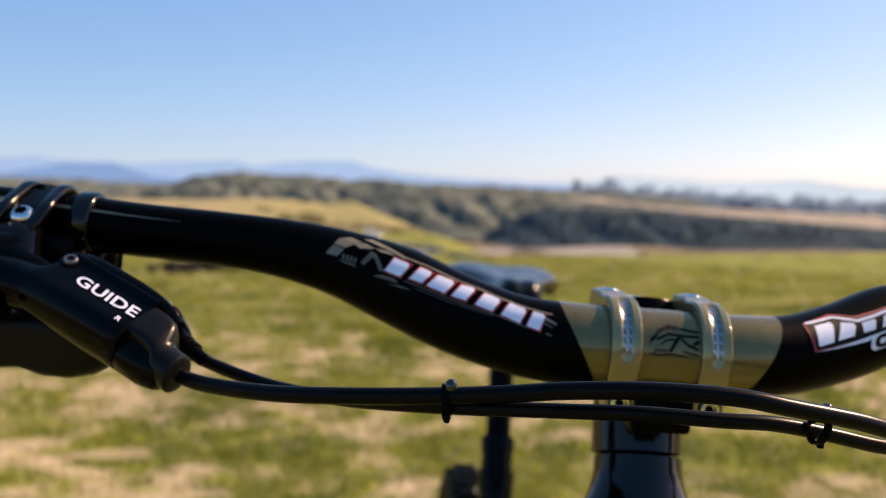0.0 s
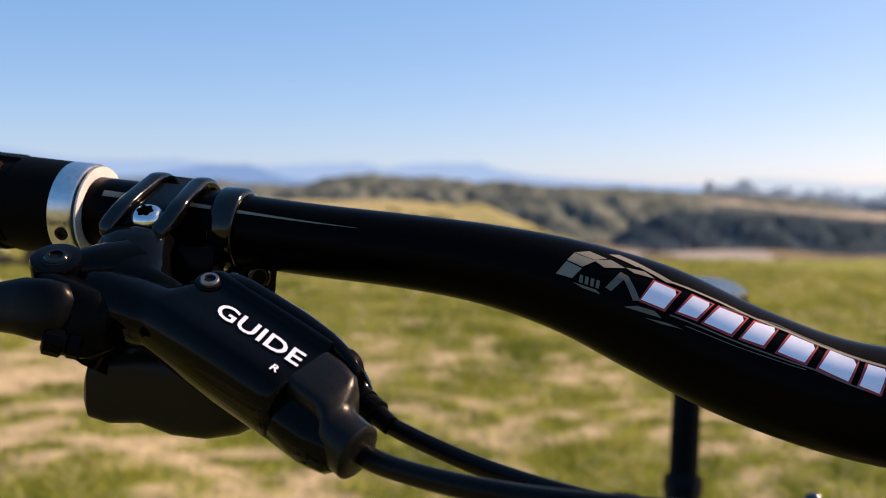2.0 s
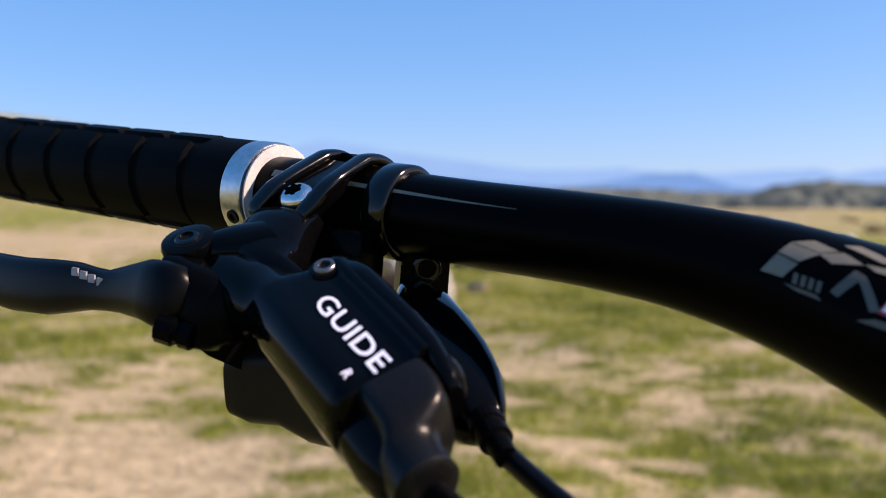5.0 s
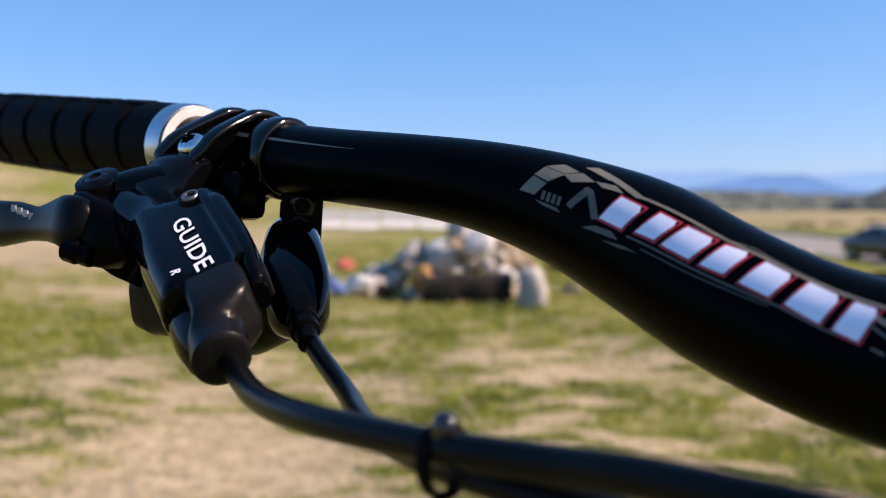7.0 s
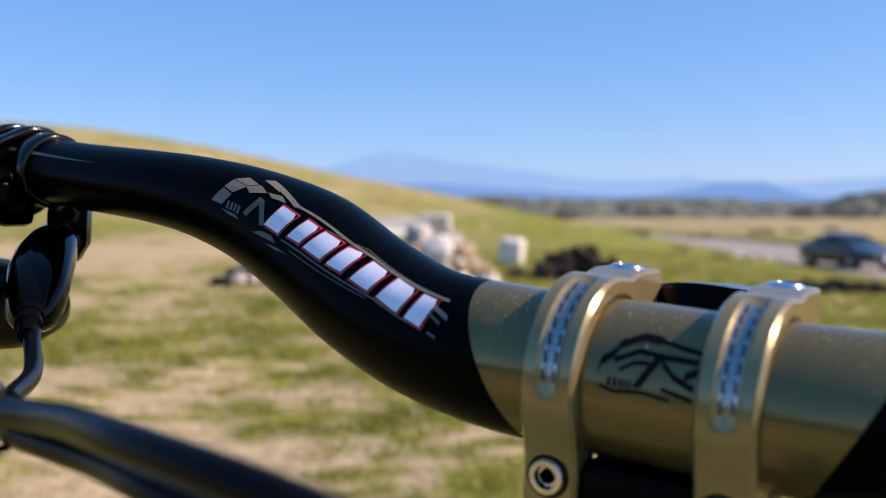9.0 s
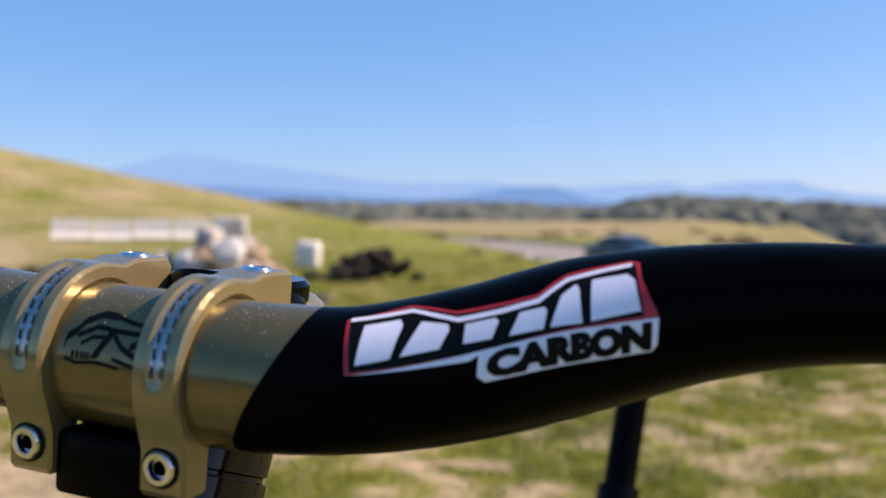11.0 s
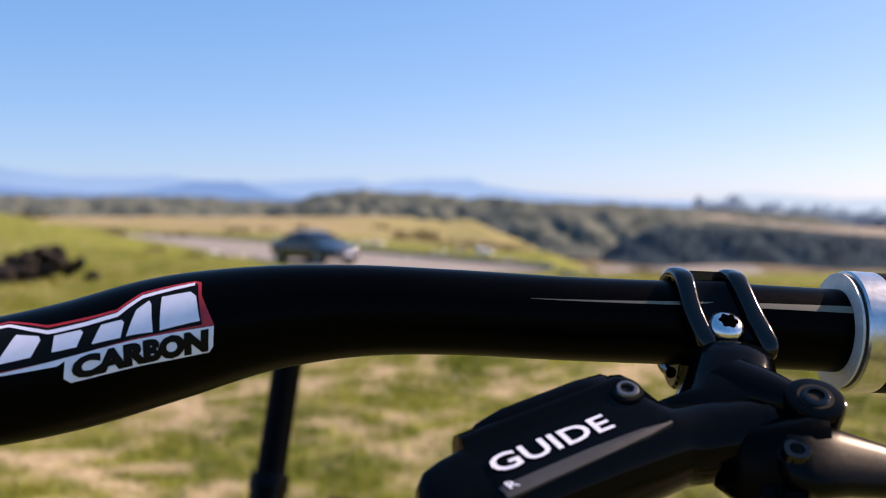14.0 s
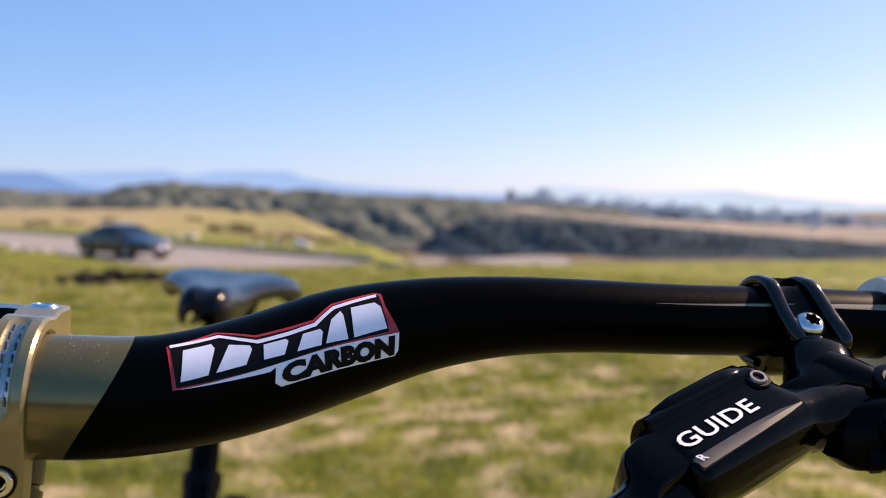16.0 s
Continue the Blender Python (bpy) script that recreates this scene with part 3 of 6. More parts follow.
def bar_piece(x0, x1, off=0.0, slant=0.0, seg=48, steps=60):
    """A stretch of the tube; slant tips its end at x0 forward or back."""
    bm = bmesh.new()
    rings = []
    for i in range(steps + 1):
        ring = []
        for k in range(seg):
            a = 360.0 * k / seg
            lo = x0 + slant * math.sin(radians(a - 20))
            hi = x1
            ring.append(on_bar(lo + (hi - lo) * i / steps, a, off))
        rings.append(ring)
    return loft(bm, rings)


handlebar = part("handlebar", bar_piece(-0.452, 0.442, steps=220), M_CARBON, bike, "matt black carbon riser handlebar with a gold centre", 40, STEER)


def gold_sleeve(seg=64, steps=24):
    bm, rings_ = bmesh.new(), []
    for i in range(steps + 1):
        ring = []
        for k in range(seg):
            a = 360.0 * k / seg
            lean = 0.0095 * math.sin(radians(a))
            lo, hi = -0.0398 - lean, 0.0372 + lean
            ring.append(on_bar(lo + (hi - lo) * i / steps, a, 0.00012))
        rings_.append(ring)
    return loft(bm, rings_)


part("gold_centre", gold_sleeve(), M_GOLD_PAINT, handlebar, "gold lacquered centre section", 40)


def decal(name, flat, mat, label="", off=0.00025, step=0.002, u_to_x=None):
    """Bends a flat bmesh of (along in metres, angle in degrees * 0.0003) round the bar."""
    dice(flat, step)
    for v in flat.verts:
        v.co = on_bar(v.co.x, v.co.y / 0.0003, off)
    return part(name, flat, mat, handlebar, label, 60)


def deg(a):
    return a * 0.0003


# maker's mark on one arm: white leaning blocks edged in red, with tan speed lines
MARK = [[(-0.1219, 16), (-0.1129, 16), (-0.1118, 39), (-0.1200, 40)], [(-0.1095, 19), (-0.1035, 21), (-0.1029, 43), (-0.1089, 42)], [(-0.1025, 21), (-0.0934, 23), (-0.0935, 47), (-0.1010, 44)], [(-0.0905, 24), (-0.0852, 26), (-0.0843, 51), (-0.0926, 47)],
        [(-0.0832, 26), (-0.0748, 26), (-0.0725, 49), (-0.0798, 50)], [(-0.0730, 26), (-0.0632, 22), (-0.0625, 46), (-0.0690, 49)], [(-0.0619, 21), (-0.0540, 18), (-0.0565, 43), (-0.0597, 45)]]


def upright(shape, lean=0.0017):
    """The leaning block of even width that fills a four-cornered field."""
    (a, va), (b, vb), (c, vc), (d, vd) = shape
    mid, half = (a + b + c + d) / 4, ((b - a) + (c - d)) / 4 * 0.90
    return [(mid - half - lean / 2, va), (mid + half - lean / 2, vb), (mid + half + lean / 2, vc), (mid - half + lean / 2, vd)]


def notched(shape, i):
    """A leaning plain block with one corner cut off."""
    (a, b, c2, d2) = [Vector((u, deg(v), 0)) for u, v in shape]

    def at(s, t):
        p = a.lerp(b, s).lerp(d2.lerp(c2, s), t)
        return (p.x, p.y)
    return [[at(0, 0), at(1, 0), at(1, 0.8), at(0.85, 1), at(0, 1)]]


def grown(shape, du, dv):
    cu, cv = sum(u for u, v in shape) / 4, sum(v for u, v in shape) / 4
    return [(u + math.copysign(du, u - cu), deg(v + math.copysign(dv, v - cv))) for u, v in shape]


MARK = [upright(shape) for shape in MARK]
for i, shape in enumerate(MARK):
    decal("mark_edge", slabs([grown(shape, 0.0006, 2.2)]), M_RED, "red edge of the maker's mark", 0.0002)
    decal("mark_field", slabs([grown(shape, 0.0001, 0.2)]), M_INK, "", 0.0003)
    decal("mark_block", slabs(notched(shape, i)), M_WHITE, "leaning white block", 0.0004)


def stripe(points, wide):
    """A thin line through the given places, as quads."""
    out = []
    for (u0, v0), (u1, v1) in zip(points, points[1:]):
        out.append([(u0, deg(v0 - wide / 2)), (u1, deg(v1 - wide / 2)), (u1, deg(v1 + wide / 2)), (u0, deg(v0 + wide / 2))])
    return out


for points, wide in (([(-0.1160, 47), (-0.1000, 51), (-0.0812, 53), (-0.0660, 50), (-0.0521, 45.5)], 2.6), ([(-0.1000, 46.5), (-0.0850, 56.5), (-0.0700, 53), (-0.0560, 48)], 0.9), ([(-0.1113, 13), (-0.0920, 19), (-0.0725, 23), (-0.0602, 18.5)], 1.5),
                     ([(-0.1060, 10), (-0.0900, 15.5), (-0.0740, 20)], 0.8), ([(-0.0562, 39), (-0.0502, 30.5)], 4.0), ([(-0.0556, 31), (-0.0516, 25)], 2.4), ([(-0.0540, 16), (-0.0515, 14)], 2.0)):
    decal("speed_line", slabs(stripe(points, wide)), M_TAN_DIM if wide < 2.5 else M_TAN, "", 0.0003)
# badge beside it: angular tan shapes
BADGE = [[(-0.1470, 13), (-0.1420, 13), (-0.1402, 28), (-0.1450, 32)], [(-0.1450, 33.5), (-0.1402, 30), (-0.1372, 43), (-0.1436, 46)], [(-0.1436, 47), (-0.1376, 44), (-0.1345, 51), (-0.1396, 56)],
         [(-0.1378, 43), (-0.1345, 37), (-0.1290, 45), (-0.1335, 51)], [(-0.1345, 60), (-0.1318, 65.5), (-0.1237, 57), (-0.1262, 52)], [(-0.1240, 57), (-0.1258, 53), (-0.1160, 44.5), (-0.1135, 47.5)], [(-0.1290, 46), (-0.1262, 42), (-0.1200, 44), (-0.1235, 49)]]
decal("badge", slabs([[(u, deg(v)) for u, v in s] for s in BADGE]), M_TAN, "angular tan badge", 0.0002)
# Lower badge shapes: the shade on them is painted in as a dimmer tan.
SHADE_SIDE = [[(-0.1324, 15), (-0.1305, 13), (-0.1275, 36), (-0.1299, 38)], [(-0.1275, 36), (-0.1290, 33), (-0.1235, 12), (-0.1215, 15)], [(-0.1415, 9), (-0.1385, 6), (-0.1330, 6), (-0.1345, 9)], [(-0.1253, 3), (-0.1217, 9), (-0.1160, 11), (-0.1130, 7)], [(-0.1180, 1), (-0.1120, 2), (-0.1060, 6), (-0.1110, 5)]]
decal("badge_base", slabs([[(u, deg(v)) for u, v in s] for s in SHADE_SIDE]), M_TAN_DIM, "", 0.0002)
decal("badge_grille", slabs([[(-0.1398 + 0.0016 * k, deg(11)), (-0.1388 + 0.0016 * k, deg(11)), (-0.1392 + 0.0016 * k, deg(20)), (-0.1402 + 0.0016 * k, deg(20))] for k in range(4)]), M_TAN_DIM, "", 0.0002)
# thin tan needle lines that run under the brake clamps
for s, tip in ((-1, -0.2076), (1, 0.2008)):
    end = s * 0.292
    decal("needle_line", slabs([[(tip, deg(29.5)), (tip, deg(30)), (end, deg(41)), (end, deg(30))][::s]]), M_TAN, "tan needle line", 0.0002)

# model mark on the other arm: white blocks under a red swoosh, and the word below
TOPS = [(0.0553, 57), (0.0692, 63), (0.0788, 45), (0.0890, 41), (0.0954, 40), (0.1020, 53), (0.1155, 57.5), (0.1172, 54)]


def under(u):
    return 10.2 - (u - 0.0558) * 68


def strip(tops, drop, lift):
    return [[(u0, deg(under(u0) + lift)), (u1, deg(under(u1) + lift)), (u1, deg(v1 - drop)), (u0, deg(v0 - drop))] for (u0, v0), (u1, v1) in zip(tops, tops[1:])]


decal("model_edge", slabs(strip(TOPS, 0, 0) + [[(0.1168, deg(5.5)), (0.1194, deg(5.5)), (0.1174, deg(34)), (0.1168, deg(45))]]), M_RED, "red edge of the model mark", 0.0002)
decal("model_field", slabs(strip([(0.0562, 57)] + TOPS[1:-1] + [(0.1164, 54)], 3.0, 2.0)), M_INK, "", 0.0003)
SWOOSH = [(0.0562, 55.8), (0.0694, 55.2), (0.0740, 45.5), (0.0788, 36.8), (0.0876, 34.2), (0.0952, 34.0), (0.1020, 46.5), (0.1156, 52)]
decal("model_swoosh", slabs(stripe(SWOOSH, 4.0)), M_WHITE, "white swoosh", 0.0004)
decal("model_wedge", slabs([[(0.0561, deg(10.3)), (0.0796, deg(5.5)), (0.0815, deg(8.0)), (0.0816, deg(10.5))]]), M_WHITE, "", 0.0004)
MODEL = [[(0.0573, 16.5), (0.0640, 17.6), (0.0681, 48), (0.0593, 48)], [(0.0660, 18), (0.0740, 18), (0.0775, 34), (0.0712, 42)], [(0.0790, 18), (0.0845, 16.4), (0.0872, 30), (0.0802, 32)],
         [(0.0878, 15), (0.0946, 13), (0.0968, 28), (0.0910, 29)], [(0.0960, 13), (0.1030, 11), (0.1042, 42), (0.1000, 34)], [(0.1050, 11), (0.1160, 12), (0.1158, 43), (0.1070, 42)]]
for i, shape in enumerate(MODEL):
    decal("model_block", slabs(notched(shape, i)), M_WHITE, "leaning white block", 0.0004)
decal("word_plate", slabs([[(0.0803, deg(-6)), (0.0815, deg(-11)), (0.1165, deg(-18.6)), (0.1179, deg(-14))], [(0.0803, deg(-6)), (0.1179, deg(-14)), (0.1193, deg(5)), (0.0816, deg(10.5))]]), M_WHITE, "white plate under the model mark", 0.0003)
word = fit_box(lettering("CARBON", 0.078), 0, 1, 0, 1, 0.0)
for v in word.verts:
    s, t = v.co.x, v.co.y
    low, high = (0.0817 + s * 0.0347, -9.6 - s * 7.8), (0.0829 + s * 0.0350, 8.4 - s * 5.0)
    v.co = (low[0] + (high[0] - low[0]) * t, deg(low[1] + (high[1] - low[1]) * t), 0)
decal("word", word, M_INK, "black word on the white plate", 0.00045, 0.0015)
# black badge on the gold centre
BADGE_LINES = [([(-0.0132, 13), (-0.0128, 21), (-0.0104, 27), (-0.0092, 35), (-0.0044, 42.5), (-0.0002, 41.8)], 6.5), ([(-0.0002, 41.8), (0.0044, 38.5), (0.0085, 37)], 3.6), ([(-0.0100, 23), (-0.0043, 31.5), (0.0005, 30), (0.0085, 30)], 4.2),
               ([(-0.0085, 17), (-0.0050, 23), (-0.0015, 24)], 3.0), ([(0.0012, 26), (0.0040, 18), (0.0085, 12)], 4.6), ([(0.0088, 24), (0.0062, 19)], 6.0), ([(-0.0125, 5), (-0.0094, 2), (-0.0026, 4.5), (0.0040, 2.5)], 2.4), ([(0.0020, 9), (0.0085, 5)], 3.0)]
for points, wide in BADGE_LINES:
    decal("centre_badge", slabs(stripe(points, wide)), M_INK, "black angular badge", 0.0003)
decal("centre_badge_slant", slabs([[(-0.0044, deg(7)), (-0.0026, deg(7)), (0.0012, deg(28)), (-0.0004, deg(29))]]), M_INK, "", 0.0003)
decal("centre_badge_grille", slabs([[(-0.0108 + 0.0013 * k, deg(5.5)), (-0.0101 + 0.0013 * k, deg(5.5)), (-0.0101 + 0.0013 * k, deg(11)), (-0.0108 + 0.0013 * k, deg(11))] for k in range(5)]), M_INK, "", 0.0003)

drops, dg = bmesh.new(), random.Random(5)
for k in range(190):
    x, a = dg.choice((dg.uniform(-0.046, -0.031), dg.uniform(-0.014, 0.006), dg.uniform(0.023, 0.040))), dg.gauss(54, 15)
    r = 0.00006 + 0.00015 * dg.random() ** 2
    sub = bmesh.new()
    bmesh.ops.create_icosphere(sub, subdivisions=1, radius=r)
    join(drops, sub, Matrix.Translation(on_bar(x, a, 0.00015)))
tagged(part("droplets", drops, material("water_drop", (0.60, 0.58, 0.52), 0.08, 0.5, scale=300), handlebar, "tiny bright water droplets", 80), kind="stuff")

# ---- stem ----
stem = part("stem", box(box(bmesh.new(), (0.047, 0.030, 0.030), (-0.003, 0.031, -0.004), 0.004), (0.041, 0.044, 0.038), (-0.003, 0.047, -0.004), 0.012, seg=4), M_GOLD, bike, "gold machined stem with two front clamps", 35, STEER)


def arc(cy, cz, r, a0, a1, n):
    return [(cy + r * math.cos(radians(a0 + (a1 - a0) * k / n)), cz + r * math.sin(radians(a0 + (a1 - a0) * k / n))) for k in range(n + 1)]


def stem_clamp(x):
    """A C-shaped clamp: from the bolt lug behind the top, round the front, to the lug below."""
    outer = [(0.0275, 0.0085), (0.0275, 0.0205), (0.0255, 0.0228), (0.0125, 0.0228), (0.0075, 0.0216)]
    outer += arc(0, 0, 0.0222, 78, 205, 26)[0:]
    outer += [(-0.0186, -0.0135), (-0.0172, -0.0170), (-0.0166, -0.0265), (-0.0152, -0.0280), (-0.0085, -0.0280), (-0.0070, -0.0265), (-0.0070, -0.0162)]
    outer += arc(0, 0, 0.0177, 243, 62, 30)
    outer += [(0.0125, 0.0120), (0.0200, 0.0085)]
    cols = ((-0.00625, 0.0009), (-0.0054, 0.0), (-0.0029, 0.0), (-0.0024, 0.0), (-0.0016, 0.0), (0.0, 0.0), (0.0016, 0.0), (0.0024, 0.0), (0.0029, 0.0), (0.0054, 0.0), (0.00625, 0.0009))
    n, bm, loops = len(outer), bmesh.new(), []
    for c, inset in cols:
        ring = []
        for k, (a, b) in enumerate(outer):
            d = math.degrees(math.atan2(b, a)) % 360
            r = math.hypot(a, b)
            on_arc = abs(r - 0.0222) < 1e-5
            dip = 0.0
            if on_arc and abs(c) < 0.0025:
                dip = 0.0013 * math.sqrt(max(0.0, 1 - (c / 0.0025) ** 2)) * smoothstep(97, 103, d) * (1 - smoothstep(180, 188, d))
            (pa, pb), (na, nb) = outer[k - 1], outer[(k + 1) % n]
            ta, tb = na - pa, nb - pb
            ln = math.hypot(ta, tb) or 1.0
            k2 = (r - dip) / r
            # the outline runs anticlockwise, so that its inner side lies to the left
            ring.append(bm.verts.new((x + c, a * k2 - tb / ln * inset, b * k2 + ta / ln * inset)))
        loops.append(ring)
    for p, q in zip(loops, loops[1:]):
        for k in range(n):
            bm.faces.new((p[k], p[(k + 1) % n], q[(k + 1) % n], q[k]))
    bm.faces.new(loops[0][::-1])
    bm.faces.new(loops[-1])
    return bm


M_GROOVE = material("polished_groove", (0.40, 0.41, 0.42), 0.20, 0.95, scale=150, rough_var=0.05)
M_ENGRAVED = material("dark_engraving", (0.05, 0.05, 0.045), 0.5, 0.5, scale=800)
for x in (-0.0225, 0.0150):
    c = part("clamp", stem_clamp(x), M_GOLD, stem, "gold clamp round the handlebar", 35)
    # polished floor of the groove
    grid = [[(x + c, (0.02226 - 0.0013 * math.sqrt(1 - (c / 0.0025) ** 2)) * math.cos(radians(a)), (0.02226 - 0.0013 * math.sqrt(1 - (c / 0.0025) ** 2)) * math.sin(radians(a))) for c in (-0.0020, -0.0014, -0.0007, 0.0, 0.0007, 0.0014, 0.0020)] for a in range(104, 180, 3)]
    floor_ = bmesh.new()
    lines = [[floor_.verts.new(p) for p in row] for row in grid]
    for p, q in zip(lines, lines[1:]):
        for k in range(6):
            floor_.faces.new((p[k], p[k + 1], q[k + 1], q[k]))
    part("groove_floor", floor_, M_GROOVE, c, "polished silver groove", 60)
    for i in range(7):
        a = 112 + i * 10.5
        for k, (d0, d1) in enumerate(((-0.0017, -0.0011), (0.0009, 0.0015))):
            bm = bmesh.new()
            bm.faces.new([bm.verts.new((x + du, 0.02135 * math.cos(radians(a + da)), 0.02135 * math.sin(radians(a + da)))) for du, da in ((d0, -3.4), (d1, -3.4), (d1 + 0.0003, 3.4), (d0 + 0.0003, 3.4))])
            part("engraved_mark", bm, M_ENGRAVED, c)
    # socket bolts: one on the top lug, one in the front lug
    for base, top, rb, rw in (((x, 0.0190, 0.0217), (x, 0.0190, 0.0250), 0.0040, 0.0048), ((x, -0.01665, -0.0205), (x, -0.0200, -0.0207), 0.0041, 0.0048)):
        part("washer_ring", lathe(bmesh.new(), base, top, [(-0.001, rw), (0.0008, rw), (0.0010, rw - 0.0002), (0.0010, rb), (0.0002, rb)], 32), M_INK, stem, "", 40)
        bolt = part("bolt", lathe(bmesh.new(), base, top, [(-0.001, rb), (0.0014, rb), (0.0019, rb * 0.90), (0.0020, rb * 0.62), (0.0016, rb * 0.56), (0.0004, rb * 0.54), (0.0003, 0.0003)], 32), M_STEEL, stem, "steel socket-head bolt", 40)
        part("hex_socket", lathe(bmesh.new(), base, top, [(0.0003, rb * 0.42), (0.0011, rb * 0.42), (0.00111, rb * 0.05)], 6), M_SOCKET, bolt)
# Black block filling the space under the bar between the clamps.
part("black_infill", box(bmesh.new(), (0.026, 0.022, 0.016), (-0.0037, -0.004, -0.0245), 0.002), M_BLACK_SATIN, stem, "", 35)

# steerer, spacers and head tube lean back along the steering axis
HT0, HT1 = Vector((-0.003, 0.046, 0.030)), Vector((-0.003, 0.046 - 0.060, -0.150))
frame_part = lathe(bmesh.new(), HT0, HT1, [(0.016, 0.019), (0.018, 0.0200), (0.050, 0.0200)], 40)
part("headset_spacer", lathe(bmesh.new(), HT0, HT1, [(0.052, 0.0180), (0.0525, 0.0196), (0.066, 0.0196), (0.0665, 0.0186), (0.0675, 0.0186), (0.068, 0.0199), (0.084, 0.0201), (0.0845, 0.0188)], 40), M_BLACK_SHINE, bike, "glossy black headset spacers", 35, STEER)
part("steerer_sleeve", frame_part, M_BLACK_SATIN, bike, "", 35, STEER)
part("top_cap", lathe(bmesh.new(), (-0.003, 0.046, 0.012), (-0.003, 0.046, 0.03), [(0, 0.0175), (0.0045, 0.0175), (0.006, 0.0160), (0.006, 0.004), (0.0045, 0.003)], 36), M_BLACK_GLOSS, bike, "", 35, STEER)
part("head_tube", lathe(bmesh.new(), HT0, HT1, [(0.0852, 0.0184), (0.0856, 0.0193), (0.092, 0.0196), (0.097, 0.0204), (0.102, 0.0220), (0.107, 0.0244), (0.112, 0.0270), (0.118, 0.0290), (0.130, 0.0304), (0.18, 0.029), (0.21, 0.031)], 44), M_BLACK_SHINE, bike, "glossy black flared head tube", 35)


# ---- brake levers, shifter, grips ----
BO, E1, E2, EN = Vector((-0.2274, -0.0309, 0.0091)), Vector((0.838, -0.445, -0.316)), Vector((0.545, 0.725, 0.426)), Vector((0.04, -0.53, 0.85))
MIRROR = Matrix.Translation((-0.0195, 0.001, 0)) @ Matrix.Diagonal((-1, 1, 1, 1))


def bp(s, w, h):
    """A place in the brake's own frame: along its cylinder, across the cap, out of the cap."""
    return BO + E1 * s + E2 * w + EN * h


def ring_band(x, width, inner, outer, squeeze=1.0):
    """A clamp band round the bar."""
    t = (bar_axis(x + 0.002) - bar_axis(x - 0.002)).normalized()
    c = bar_axis(x)
    h = width / 2
    return lathe(bmesh.new(), c - t * h, c + t * h, [(0, inner), (0, outer - 0.0012), (0.0004, outer - 0.0004), (0.0011, outer), (width - 0.0011, outer), (width - 0.0004, outer - 0.0004), (width, outer - 0.0012), (width, inner)], 40)


# one slice across the master cylinder and its reservoir: (across, out), starting at the recessed panel's edge
SLICE = [(-0.0046, 0.0001), (-0.0084, 0.0010), (-0.0112, -0.0002), (-0.0142, -0.0045), (-0.0152, -0.0080), (-0.0155, -0.0115), (-0.0148, -0.0155), (-0.0125, -0.0190), (-0.0088, -0.0214), (-0.0045, -0.0220), (0.0010, -0.0212), (0.0062, -0.0190),
         (0.0104, -0.0160), (0.0132, -0.0120), (0.0146, -0.0075), (0.0146, -0.0035), (0.0138, -0.0008), (0.0122, 0.0010), (0.0102, 0.0017), (0.0088, 0.0016), (0.0080, 0.0008), (0.0074, 0.0002), (0.0062, 0.0000), (0.0030, 0.0000), (-0.0010, 0.0001)]


def brake_slice(s, grow=1.0, tight=0.0, w0=-0.0045, h0=-0.0110):
    """The slice at s, scaled about the cylinder's axis; tight draws it towards a plain round of the cylinder's size, more gently on the cylinder's side."""
    out = []
    for w, h in SLICE:
        a = math.atan2(h - h0, w - w0)
        rw, rh = w0 + 0.0107 * math.cos(a), h0 + 0.0102 * math.sin(a)
        k = tight if w > -0.003 or s > 0.01 else max(tight, 1 - smoothstep(-0.050, 0.000, s))
        w2, h2 = w + (rw - w) * k, h + (rh - h) * k
        out.append(bp(s, w0 + (w2 - w0) * grow, h0 + (h2 - h0) * grow))
    return out


def disc(s, w, h, r, deep, edge=0.0012, seg=36):
    """A short round boss standing out of the brake's top."""
    c = bp(s, w, h)
    return lathe(bmesh.new(), c - EN * deep, c, [(0, r * 0.96), (0.001, r), (deep - edge, r), (deep - edge * 0.3, r - edge * 0.3), (deep, r - edge)], seg)


